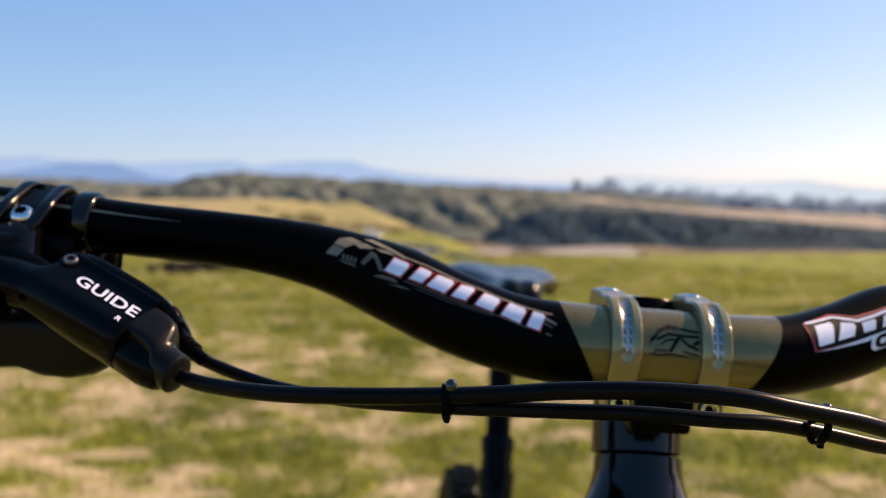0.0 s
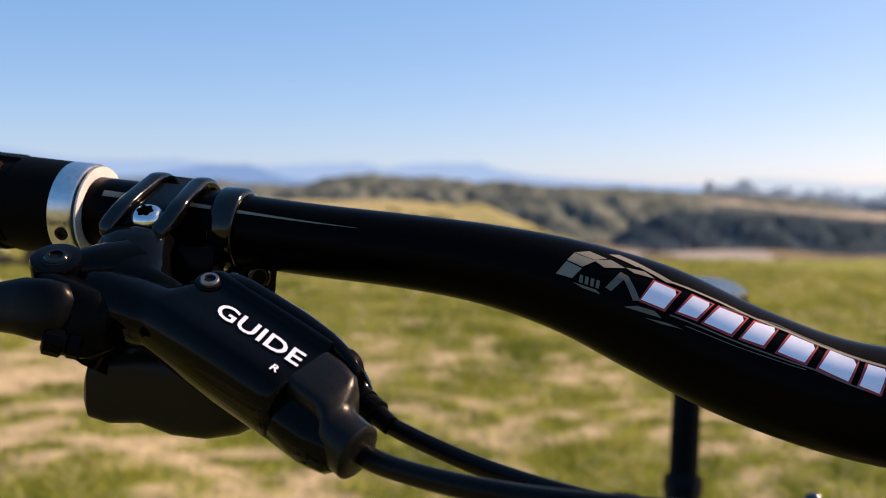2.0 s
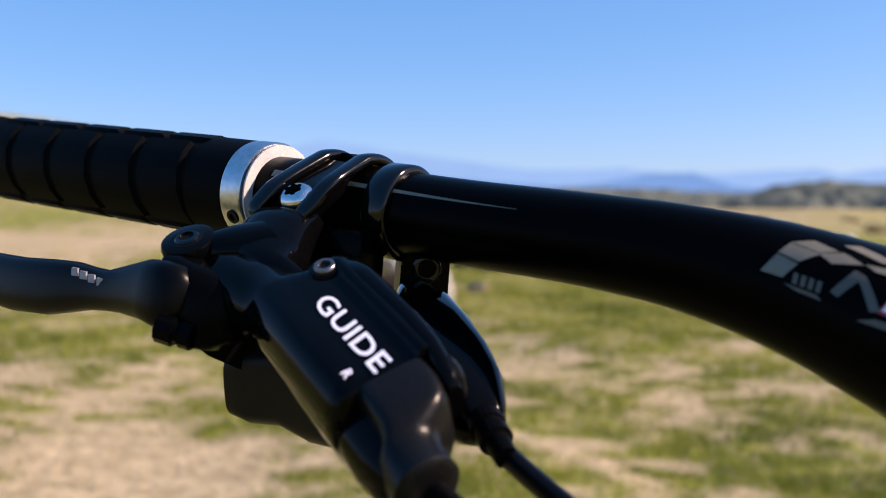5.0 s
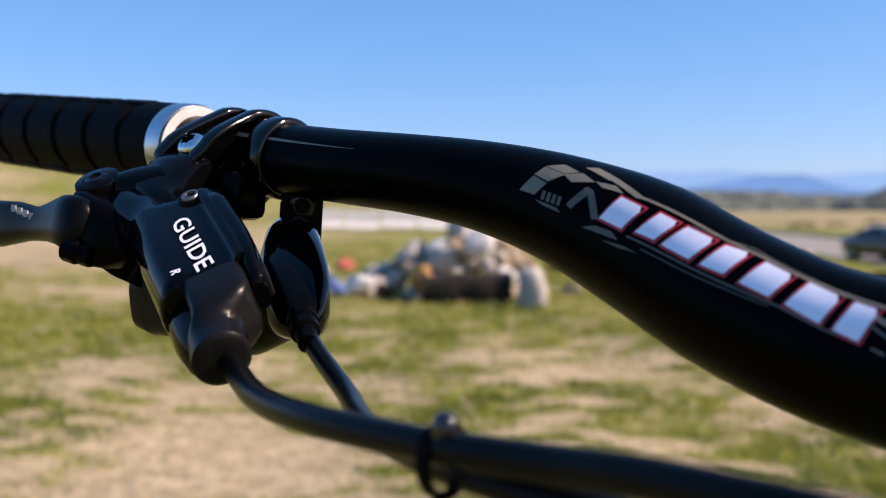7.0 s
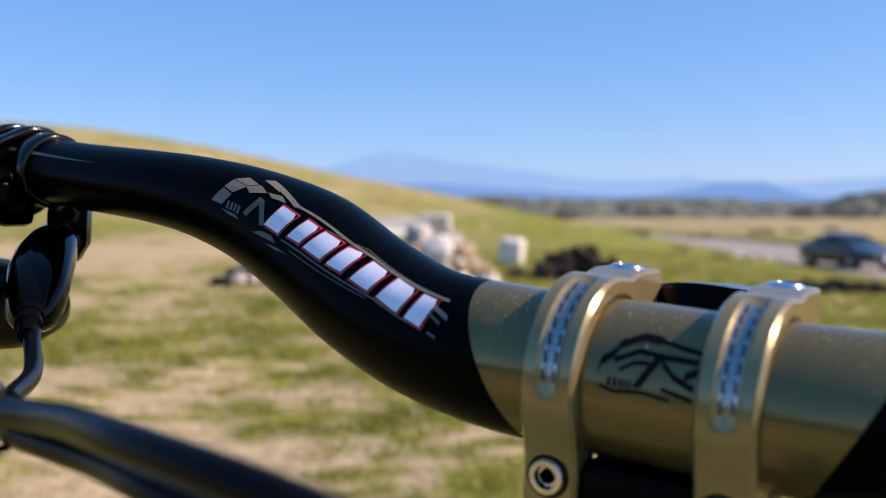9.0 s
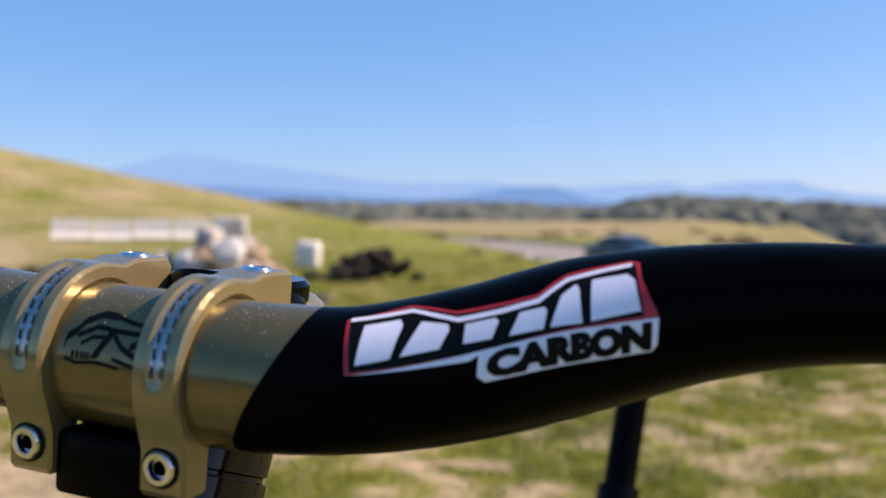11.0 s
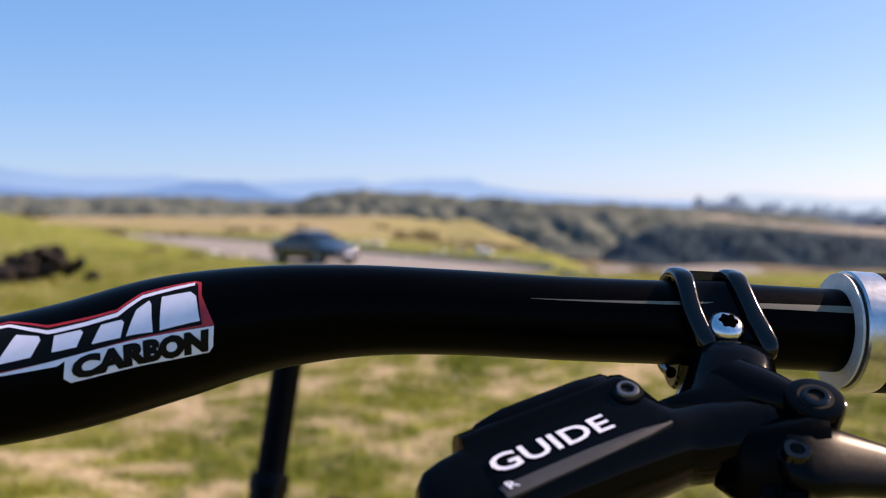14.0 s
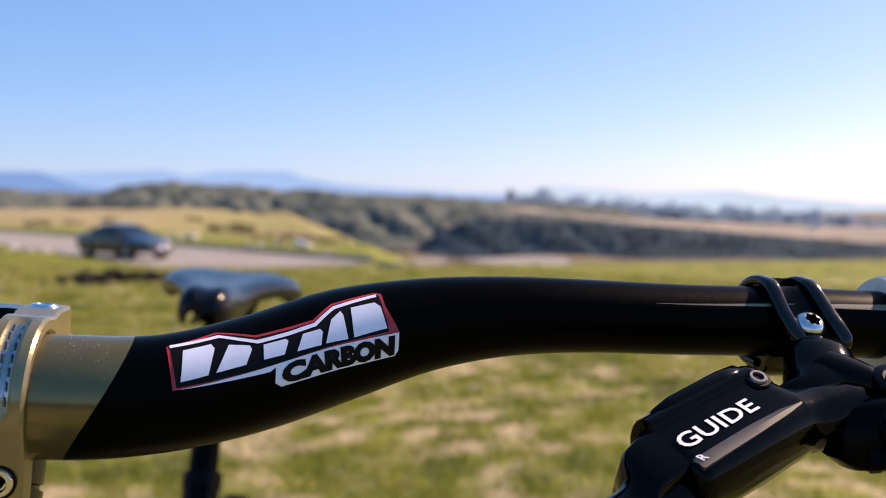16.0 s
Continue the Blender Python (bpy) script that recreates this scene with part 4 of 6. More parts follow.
def brake(side):
    """A hydraulic brake lever: clamp, master cylinder with its reservoir, hose end, lever blade. side -1: as modelled, 1: mirrored."""
    root = None

    def there(x):
        return x if side < 0 else -x - 0.0195

    def piece(name, bm, mat, label="", smooth=40, parent=True):
        if side > 0 and parent:
            bmesh.ops.transform(bm, matrix=MIRROR, verts=bm.verts)
        if root is None:
            return part(name, bm, mat, bike, label, smooth, STEER)
        return part(name, bm, mat, root, label, smooth)

    # body: slim at the pivot, full along the reservoir
    loops = [brake_slice(s, g, t, w0, h0) for s, g, t, w0, h0 in (
        (-0.0660, 0.30, 1.0, -0.0150, -0.0105), (-0.0650, 0.62, 1.0, -0.0150, -0.0105), (-0.0600, 0.80, 1.0, -0.0130, -0.0110), (-0.0500, 0.96, 1.0, -0.0095, -0.0115), (-0.0400, 1.0, 1.0, -0.0072, -0.0115), (-0.0330, 1.0, 0.92, -0.0056, -0.0112),
        (-0.0305, 1.0, 0.55, -0.0045, -0.0110), (-0.0290, 1.0, 0.25, -0.0045, -0.0110), (-0.0270, 1.0, 0.07, -0.0045, -0.0110), (-0.0245, 1.0, 0.0, -0.0045, -0.0110), (-0.0170, 1.0, 0.0, -0.0045, -0.0110), (-0.0100, 1.0, 0.0, -0.0045, -0.0110), (0.0060, 0.995, 0.0, -0.0045, -0.0110), (0.0150, 0.985, 0.0, -0.0045, -0.0110), (0.0186, 0.98, 0.0, -0.0045, -0.0110), (0.0196, 0.95, 0.3, -0.0047, -0.0110), (0.0200, 0.88, 1.0, -0.0056, -0.0130), (0.0300, 0.86, 1.0, -0.0060, -0.0130), (0.0370, 0.76, 1.0, -0.0060, -0.0122), (0.0385, 0.66, 1.0, -0.0060, -0.0115))]
    root = piece("brake_lever", loft(bmesh.new(), loops), M_BLACK_GLOSS, "glossy black hydraulic brake lever clamped to the bar", 42)
    # the long rim beside the panel, with an open oval end
    rim = [squircle(bp(s, w, h), E2, EN, hw, hh, 2.8, 22) for s, w, h, hw, hh in ((-0.0268, 0.0106, -0.0060, 0.0014, 0.0020), (-0.0255, 0.0112, -0.0042, 0.0028, 0.0038), (-0.0225, 0.0118, -0.0032, 0.0032, 0.0047), (-0.0150, 0.0122, -0.0030, 0.0032, 0.0050), (0.0060, 0.0124, -0.0033, 0.0028, 0.0052), (0.0160, 0.0118, -0.0038, 0.0026, 0.0054), (0.0215, 0.0110, -0.0046, 0.0024, 0.0056), (0.0262, 0.0104, -0.0060, 0.0023, 0.0052), (0.0288, 0.0100, -0.0070, 0.0019, 0.0040))]
    if side > 0:
        rim = rim[:5] + [squircle(bp(s, w, h), E2, EN, hw, hh, 2.8, 22) for s, w, h, hw, hh in ((0.0130, 0.0118, -0.0040, 0.0024, 0.0050), (0.0165, 0.0106, -0.0056, 0.0020, 0.0042), (0.0180, 0.0092, -0.0070, 0.0012, 0.0024))]
    piece("side_rim", loft(bmesh.new(), rim), M_BLACK_GLOSS, "", 50)
    if side < 0:
        piece("rim_end", loft(bmesh.new(), [squircle(bp(s, w, h), E1, EN, hs, hh, 2.4, 20) for s, w, h, hs, hh in ((0.0235, 0.0114, -0.0056, 0.0040, 0.0054), (0.0235, 0.0130, -0.0056, 0.0040, 0.0054), (0.0235, 0.0136, -0.0057, 0.0034, 0.0047), (0.0236, 0.0136, -0.0057, 0.0020, 0.0036), (0.0236, 0.0122, -0.0057, 0.0018, 0.0034))]), M_CASTING, "grey oval end with a slot", 40)
    # hose end: a squared casting that rounds down into a collar
    cast = [(0.0186, 0.0008, -0.0080, 0.0082, 0.0080, 6.0), (0.0190, 0.0008, -0.0080, 0.0086, 0.0084, 6.0), (0.0250, 0.0004, -0.0082, 0.0084, 0.0085, 6.0), (0.0300, -0.0003, -0.0086, 0.0080, 0.0086, 5.0), (0.0325, -0.0018, -0.0093, 0.0076, 0.0086, 3.6), (0.0340, -0.0042, -0.0104, 0.0072, 0.0085, 2.6), (0.0356, -0.0052, -0.0104, 0.0072, 0.0078, 2.1),
            (0.0395, -0.0056, -0.0104, 0.0073, 0.0076, 2.0), (0.0425, -0.0058, -0.0104, 0.0074, 0.0076, 2.0), (0.0430, -0.0058, -0.0104, 0.0069, 0.0071, 2.0), (0.0436, -0.0058, -0.0104, 0.0056, 0.0058, 2.0), (0.0436, -0.0058, -0.0104, 0.0030, 0.0032, 2.0)]
    piece("hose_end", loft(bmesh.new(), [squircle(bp(s, w, h), E2, EN, hw, hh, p, 40) for s, w, h, hw, hh, p in cast]), M_CASTING if side < 0 else M_BLACK_GLOSS, "dark grey cast end with a round hose collar" if side < 0 else "black cast end with a round hose collar", 38)
    if side > 0:
        band = bmesh.new()
        rows = [[bp(s, w, h) for w, h in ((w0, 0.0010 - (w0 + 0.0084) * 0.13), ((w0 + w1) / 2, 0.00125), (w1, 0.0004), (w1, -0.001), (w0, -0.001))] for s, w0, w1 in ((0.0183, -0.0098, -0.0062), (0.0178, -0.0101, -0.0059), (0.0080, -0.0098, -0.0056), (-0.0060, -0.0094, -0.0054), (-0.0200, -0.0088, -0.0058), (-0.0275, -0.0080, -0.0070))]
        piece("cap_band", loft(band, rows), M_BAND, "matt grey band beside the word", 30)
    # bolts: the reservoir's and the lever pivot's, each in its round seat
    for at, r, mat_, seat_r, deep in (((-0.0250, 0.0062, 0.0008), 0.0029, M_STEEL_DULL, 0.0044, 0.006), ((-0.0643, -0.0163, 0.0002), 0.0034, M_BLACK_SHINE, 0.0074, 0.020)):
        piece("bolt_seat", disc(*at, seat_r, deep), M_BLACK_GLOSS, "", 40)
        c = bp(*at)
        bolt = piece("bolt", lathe(bmesh.new(), c - EN * 0.001, c, [(0, r), (0.0012, r), (0.0017, r * 0.86), (0.0017, r * 0.60), (0.0006, r * 0.55), (0.0005, 0.0002)], 28), mat_, "socket bolt", 40)
        piece("bolt_groove", lathe(bmesh.new(), c - EN * 0.001, c, [(0, r * 1.28), (0.00105, r * 1.28), (0.00106, r)], 28), M_INK, "", 40)
    # clamp round the bar: two raised ribs with a window between them, joined by a plate in front
    def placed(p):
        return Vector(p) if side < 0 else MIRROR @ Vector(p)

    ribs = []
    for x, low, wide in ((-0.2772, [(-0.2806, 0.0118, 0.0387), (-0.2826, 0.0080, 0.0345), (-0.2838, 0.0060, 0.0308), (-0.2820, 0.0066, 0.0268)], 0.0026), (-0.2625, [(-0.2640, 0.0118, 0.0395), (-0.2660, 0.0082, 0.0345), (-0.2680, 0.0060, 0.0306), (-0.2690, 0.0066, 0.0268)], 0.0026)):
        path = smooth_path([on_bar(there(x), a, 0.0022) for a in (280, 250, 220, 190, 165, 140, 118, 98, 78, 60)] + [placed(p) for p in low], 5)
        ribs.append(path)
        secs = []
        for i, p in enumerate(path):
            t = (path[min(i + 1, len(path) - 1)] - path[max(i - 1, 0)]).normalized()
            u = Vector((1, 0, 0))
            u = (u - t * u.dot(t)).normalized()
            out = u.cross(t)
            k = 1 - 0.25 * smoothstep(0.88, 1.0, i / (len(path) - 1))
            secs.append(squircle(p, u, out, wide * k, 0.0017, 2.8, 16))
        piece("clamp_rib", loft(bmesh.new(), secs), M_BLACK_SHINE, "", 60, False)
    inward = Vector((0, 0.0042, -0.0030))
    n = min(len(r) for r in ribs)
    sections = []
    for k in range(43, n):
        p, q = ribs[0][k], ribs[1][k]
        w = q - p
        sections.append([p + inward * 0.1, p + w * 0.2 + inward * 0.28, p + w * 0.8 + inward * 0.28, q + inward * 0.1, q + inward * 1.8, p + inward * 1.8])
    piece("clamp_plate", loft(bmesh.new(), sections), M_BLACK_GLOSS, "", 50, False)
    bridge = bmesh.new()
    loft(bridge, [[on_bar(there(x), a, o) for a, o in ((92, 0.0004), (120, 0.0004), (120, 0.0030), (92, 0.0030))] for x in (-0.2775, -0.2690, -0.2630)])
    piece("clamp_bridge", bridge, M_BLACK_SHINE, "", 40, False)
    # the clamp's lower half stands out under the bar, split by a bolt
    lower = bmesh.new()
    loft(lower, [[on_bar(there(x), a, o) for x, o in ((-0.2790, 0.0002), (-0.2790, k - 0.0008), (-0.2782, k), (-0.2622, k), (-0.2614, k - 0.0008), (-0.2614, 0.0002))] for a, k in ((215, 0.0022), (240, 0.0034), (258, 0.0054), (270, 0.0066), (282, 0.0068), (292, 0.0060), (300, 0.0046), (312, 0.0026))])
    piece("clamp_lower", lower, M_BLACK_SHINE, "", 40, False)
    up_, out_ = Vector((0, -0.5, 0.8)), Vector((1, 0, 0))
    arm = [squircle(c, out_, up_, hu, hv, 2.4, 32) for c, hu, hv in ((bp(-0.034, -0.006, -0.0120), 0.0105, 0.0075), (bp(-0.040, -0.002, -0.0095), 0.0120, 0.0085), (Vector((-0.2700, -0.0068, 0.0150)), 0.0135, 0.0092), (Vector((-0.2728, -0.0010, 0.0195)), 0.0122, 0.0088), (Vector((-0.2742, 0.0035, 0.0235)), 0.0114, 0.0080), (Vector((-0.2748, 0.0072, 0.0262)), 0.0108, 0.0072), (Vector((-0.2748, 0.0120, 0.0275)), 0.0104, 0.0068))]
    piece("clamp_arm", loft(bmesh.new(), arm), M_BLACK_GLOSS, "", 70)
    # a raised web runs from the arm to the pivot boss
    web = [squircle(bp(s, w, h), E1, EN, hw, hh, 2.3, 24) for s, w, h, hw, hh in ((-0.0642, -0.0165, -0.0085, 0.0060, 0.0070), (-0.0610, -0.0110, -0.0070, 0.0074, 0.0068), (-0.0570, -0.0040, -0.0060, 0.0088, 0.0066), (-0.0540, 0.0030, -0.0060, 0.0092, 0.0062))]
    piece("pivot_web", loft(bmesh.new(), web), M_BLACK_GLOSS, "", 60)
    sc = Vector((-0.2731, 0.0086, 0.0362))
    ax = Vector((-0.05, -0.62, 0.78)).normalized()
    sc = sc - ax * 0.0022
    piece("clamp_screw", lathe(bmesh.new(), sc, sc + ax, [(-0.004, 0.0032), (-0.0010, 0.0046), (0.0006, 0.0051), (0.0020, 0.0047), (0.0030, 0.0036), (0.0034, 0.0027), (0.0034, 0.0022), (0.0018, 0.0020), (0.0018, 0.0002)], 30), M_STEEL, "bright domed steel clamp screw", 60)
    star = bmesh.new()
    for k in range(6):
        d = Vector((math.cos(k * math.tau / 6), 0, 0)) + (ax.cross(Vector((1, 0, 0)))).normalized() * math.sin(k * math.tau / 6)
        q = sc + ax * 0.0029 + d * 0.0019
        join(star, lathe(bmesh.new(), q, q + ax, [(0, 0.0008), (0.0006, 0.0008), (0.00061, 0.0001)], 8))
    join(star, lathe(bmesh.new(), sc + ax * 0.0027, sc + ax, [(0, 0.0017), (0.0008, 0.0017), (0.00081, 0.0001)], 16))
    piece("screw_star", star, M_SOCKET)
    # lever blade: deep at the pivot, drawn in to a waist, then a broad finger part along the grip
    blade = [((-0.2800, -0.0225, 0.0085), 0.0040, 0.0030), ((-0.2830, -0.0235, 0.0086), 0.0076, 0.0044), ((-0.2880, -0.0238, 0.0086), 0.0086, 0.0048), ((-0.2960, -0.0208, 0.0086), 0.0080, 0.0046), ((-0.3060, -0.0180, 0.0072), 0.0066, 0.0042), ((-0.3150, -0.0162, 0.0056), 0.0056, 0.0040), ((-0.3220, -0.0155, 0.0052), 0.0060, 0.0040),
             ((-0.3300, -0.0148, 0.0046), 0.0072, 0.0042), ((-0.3390, -0.0140, 0.0034), 0.0080, 0.0044), ((-0.3550, -0.0120, 0.0022), 0.0080, 0.0044), ((-0.3750, -0.0080, 0.0020), 0.0076, 0.0042), ((-0.3900, -0.0050, 0.0022), 0.0062, 0.0038), ((-0.3940, -0.0045, 0.0022), 0.0035, 0.0025)]
    # the one beside the shifter stands upright, the other is turned up a little on the bar
    across, thick_way = ((0.05, 0.15, 1), (0.1, 1, -0.15)) if side < 0 else ((0.0, 0.68, 0.73), (-0.30, 0.70, -0.65))
    piece("blade", loft(bmesh.new(), [squircle(c, across, thick_way, h, d, 2.8, 32) for c, h, d in blade]), M_LEVER, "satin black lever blade", 60)
    house = [((-0.2925, -0.0150, 0.0120), 0.0030, 0.0040), ((-0.2905, -0.0170, 0.0105), 0.0060, 0.0085), ((-0.2860, -0.0185, 0.0080), 0.0070, 0.0105), ((-0.2800, -0.0185, 0.0060), 0.0072, 0.0105), ((-0.2740, -0.0180, 0.0050), 0.0070, 0.0095), ((-0.2690, -0.0170, 0.0045), 0.0050, 0.0060)]
    piece("pivot_housing", loft(bmesh.new(), [squircle(c, (0.3, 0.95, 0), (0, 0.1, 1), hu, hv, 3.2, 28) for c, hu, hv in house]), M_BLACK_SATIN, "", 50)
    if side > 0:
        piece("lever_bolt", lathe(bmesh.new(), bp(-0.0560, -0.0305, -0.0030) + Vector((0.008, 0, 0.0005)), bp(-0.0560, -0.0305, 0.0) + Vector((0.008, 0, 0.0005)), [(-0.010, 0.0034), (0.0, 0.0034), (0.0006, 0.0030), (0.0006, 0.0018), (-0.0004, 0.0016), (-0.0004, 0.0002)], 22), M_BLACK_SHINE, "", 40)
    # reach adjuster under the blade's root
    piece("reach_adjuster", lathe(bmesh.new(), (-0.2866, -0.0270, 0.0010), (-0.2760, -0.0240, -0.0010), [(0, 0.0030), (0.0006, 0.0040), (0.0050, 0.0041), (0.0056, 0.0032), (0.0064, 0.0031), (0.0070, 0.0036), (0.0100, 0.0036), (0.0104, 0.003)], 10), M_BLACK_SATIN, "", 30)
    if side < 0:
        for k in range(5):
            x0 = -0.3240 + k * 0.0030
            c = Vector((x0, -0.0203 + k * 0.0002, 0.0100 - k * 0.0006))
            piece("blade_mark", box(bmesh.new(), (0.0023, 0.0006, 0.0022), c, 0, None), M_MARK_DIM, "small pale block")
    # word in the recessed panel, and a small letter below it
    word, mark = lettering("GUIDE", 0.016, 1.02), lettering("R", 0.01)
    if side < 0:
        right, up, o1, o2 = E1, E2, bp(-0.0143, -0.0024, 0.00045), bp(0.0138, -0.0084, 0.0016)
    else:
        fl = MIRROR.to_3x3()
        right, up = -(fl @ E1), fl @ E2
        o1, o2 = MIRROR @ bp(0.0166, -0.0026, 0.00045), MIRROR @ bp(0.0168, -0.0084, 0.0016)
    lean = EN if side < 0 else MIRROR.to_3x3() @ EN
    for name, flat, o, wid, hei, tip in (("word", word, o1, 0.0316, 0.0052, 0.0), ("letter", mark, o2, 0.0024, 0.0026, -0.24)):
        fit_box(flat, 0, wid, 0, hei, -0.26 if side < 0 else -0.12)
        for v in flat.verts:
            v.co = o + right * v.co.x + up * v.co.y + lean * (v.co.y * tip)
        part(name, flat, M_WHITE, root, "white lettering on the cap")
    return root


M_CASTING = material("dark_grey_casting", (0.006, 0.006, 0.0065), 0.30, second=(0.0045, 0.0045, 0.005), scale=200, bump=0.00004, bump_scale=2500, spec=0.14, rough_var=0.04)
M_BAND = material("matt_grey_band", (0.045, 0.046, 0.050), 0.55, second=(0.034, 0.035, 0.038), scale=150, spec=0.3)
M_STEEL_DULL = material("dull_dark_steel", (0.20, 0.20, 0.21), 0.35, 0.9, scale=200, rough_var=0.05)
M_POD = material("black_shifter_shell", (0.006, 0.006, 0.007), 0.36, second=(0.004, 0.004, 0.005), scale=120, bump=0.00003, bump_scale=1500, spec=0.16)
M_MARK_DIM = material("grey_ink", (0.30, 0.30, 0.33), 0.5, scale=300)
brake(-1)
brake(1)

# shifter clamp and pod, behind one brake
shifter = part("shifter", ring_band(-0.2507, 0.0085, 0.0119, 0.0137), M_BLACK_SHINE, bike, "black gear shifter hanging under the bar", 40, STEER)
# the pod: an angular shell, pinched at the end under the brake's pivot and full under the reservoir
pod = [((-0.2836, 0.001, -0.0172), 0.0045, 0.0062, 3.0), ((-0.2824, 0.003, -0.0162), 0.0080, 0.0094, 3.6), ((-0.2765, 0.007, -0.0150), 0.0122, 0.0116, 4.0), ((-0.2680, 0.010, -0.0140), 0.0130, 0.0122, 4.0), ((-0.2580, 0.010, -0.0150), 0.0138, 0.0142, 3.6), ((-0.2480, 0.011, -0.0155), 0.0140, 0.0146, 3.0), ((-0.2390, 0.012, -0.0150), 0.0135, 0.0135, 2.6), ((-0.2310, 0.013, -0.0140), 0.0110, 0.0100, 2.4), ((-0.2265, 0.014, -0.0130), 0.0060, 0.0050, 2.2)]
part("shifter_pod", loft(bmesh.new(), [squircle(c, (0, 1, 0.2), (0, -0.2, 1), hu, hv, p, 32) for c, hu, hv, p in pod]), M_POD, shifter, "matt black shifter body", 32)
paddle = [((-0.2730, 0.000, -0.0080), 0.0030, 0.0058), ((-0.2765, -0.006, -0.0055), 0.0030, 0.0056), ((-0.2800, -0.012, -0.0030), 0.0030, 0.0050), ((-0.2830, -0.0160, -0.0010), 0.0024, 0.0036)]
part("shift_paddle", loft(bmesh.new(), [squircle(c, (0.4, 0.9, 0), (0, 0.1, 1), hu, hv, 2.6, 18) for c, hu, hv in paddle]), M_BLACK_MATT, shifter, "", 40)
hull = [((-0.2440, 0.0290, 0.0085), 0.0050, 0.0058), ((-0.2400, 0.0245, 0.0070), 0.0072, 0.0080), ((-0.2330, 0.0165, 0.0040), 0.0094, 0.0098), ((-0.2230, 0.0060, 0.0000), 0.0104, 0.0112), ((-0.2130, -0.0035, -0.0042), 0.0104, 0.0114), ((-0.2060, -0.0095, -0.0070), 0.0090, 0.0098), ((-0.2010, -0.0140, -0.0088), 0.0062, 0.0066), ((-0.1985, -0.0162, -0.0097), 0.0040, 0.0042)]
part("cable_housing", loft(bmesh.new(), [squircle(c, (0.7, 0.65, 0), (-0.25, 0.25, 0.95), hu, hv, 3.0, 28) for c, hu, hv in hull]), M_BLACK_GLOSS, shifter, "", 50)
bracket = bmesh.new()
extrude_outline(bracket, [(-0.0085, -0.0100), (0.0020, -0.0125), (0.0055, -0.0060), (0.0055, 0.0080), (0.0025, 0.0120), (-0.0050, 0.0120), (-0.0085, 0.0060)], 0.0090, lambda a, b, c: Vector((-0.2440, 0.0345, 0.0125)) + Vector((0.76, 0.65, 0)) * a + Vector((0, 0, 1)) * b + Vector((0.65, -0.76, 0)) * c)
part("mount", bracket, M_BLACK_SATIN, shifter, "", 40)
for a, b in ((-0.0012, 0.0052), (-0.0004, -0.0050)):
    c = Vector((-0.2440, 0.0345, 0.0125)) + Vector((0.76, 0.65, 0)) * a + Vector((0, 0, b))
    ax_ = Vector((0.65, -0.76, 0))
    part("mount_bolt", lathe(bmesh.new(), c + ax_ * 0.0040, c + ax_ * 0.0060, [(0, 0.0042), (0.0012, 0.0042), (0.0014, 0.0038), (0.0014, 0.0026), (0.0002, 0.0024), (0.0002, 0.0002)], 20), M_BLACK_SHINE, shifter, "", 40)
part("clamp_lug", box(bmesh.new(), (0.022, 0.014, 0.016), (-0.2620, 0.017, 0.0200), 0.003), M_BLACK_SATIN, shifter, "", 40)
part("barrel_adjuster", lathe(bmesh.new(), (-0.2000, -0.0150, -0.0092), (-0.1880, -0.0250, -0.0150), [(0, 0.0042), (0.003, 0.0042), (0.0033, 0.0036), (0.0050, 0.0036), (0.0053, 0.0040), (0.0080, 0.0040), (0.0085, 0.0030), (0.014, 0.0027)], 20), M_BLACK_MATT, shifter)


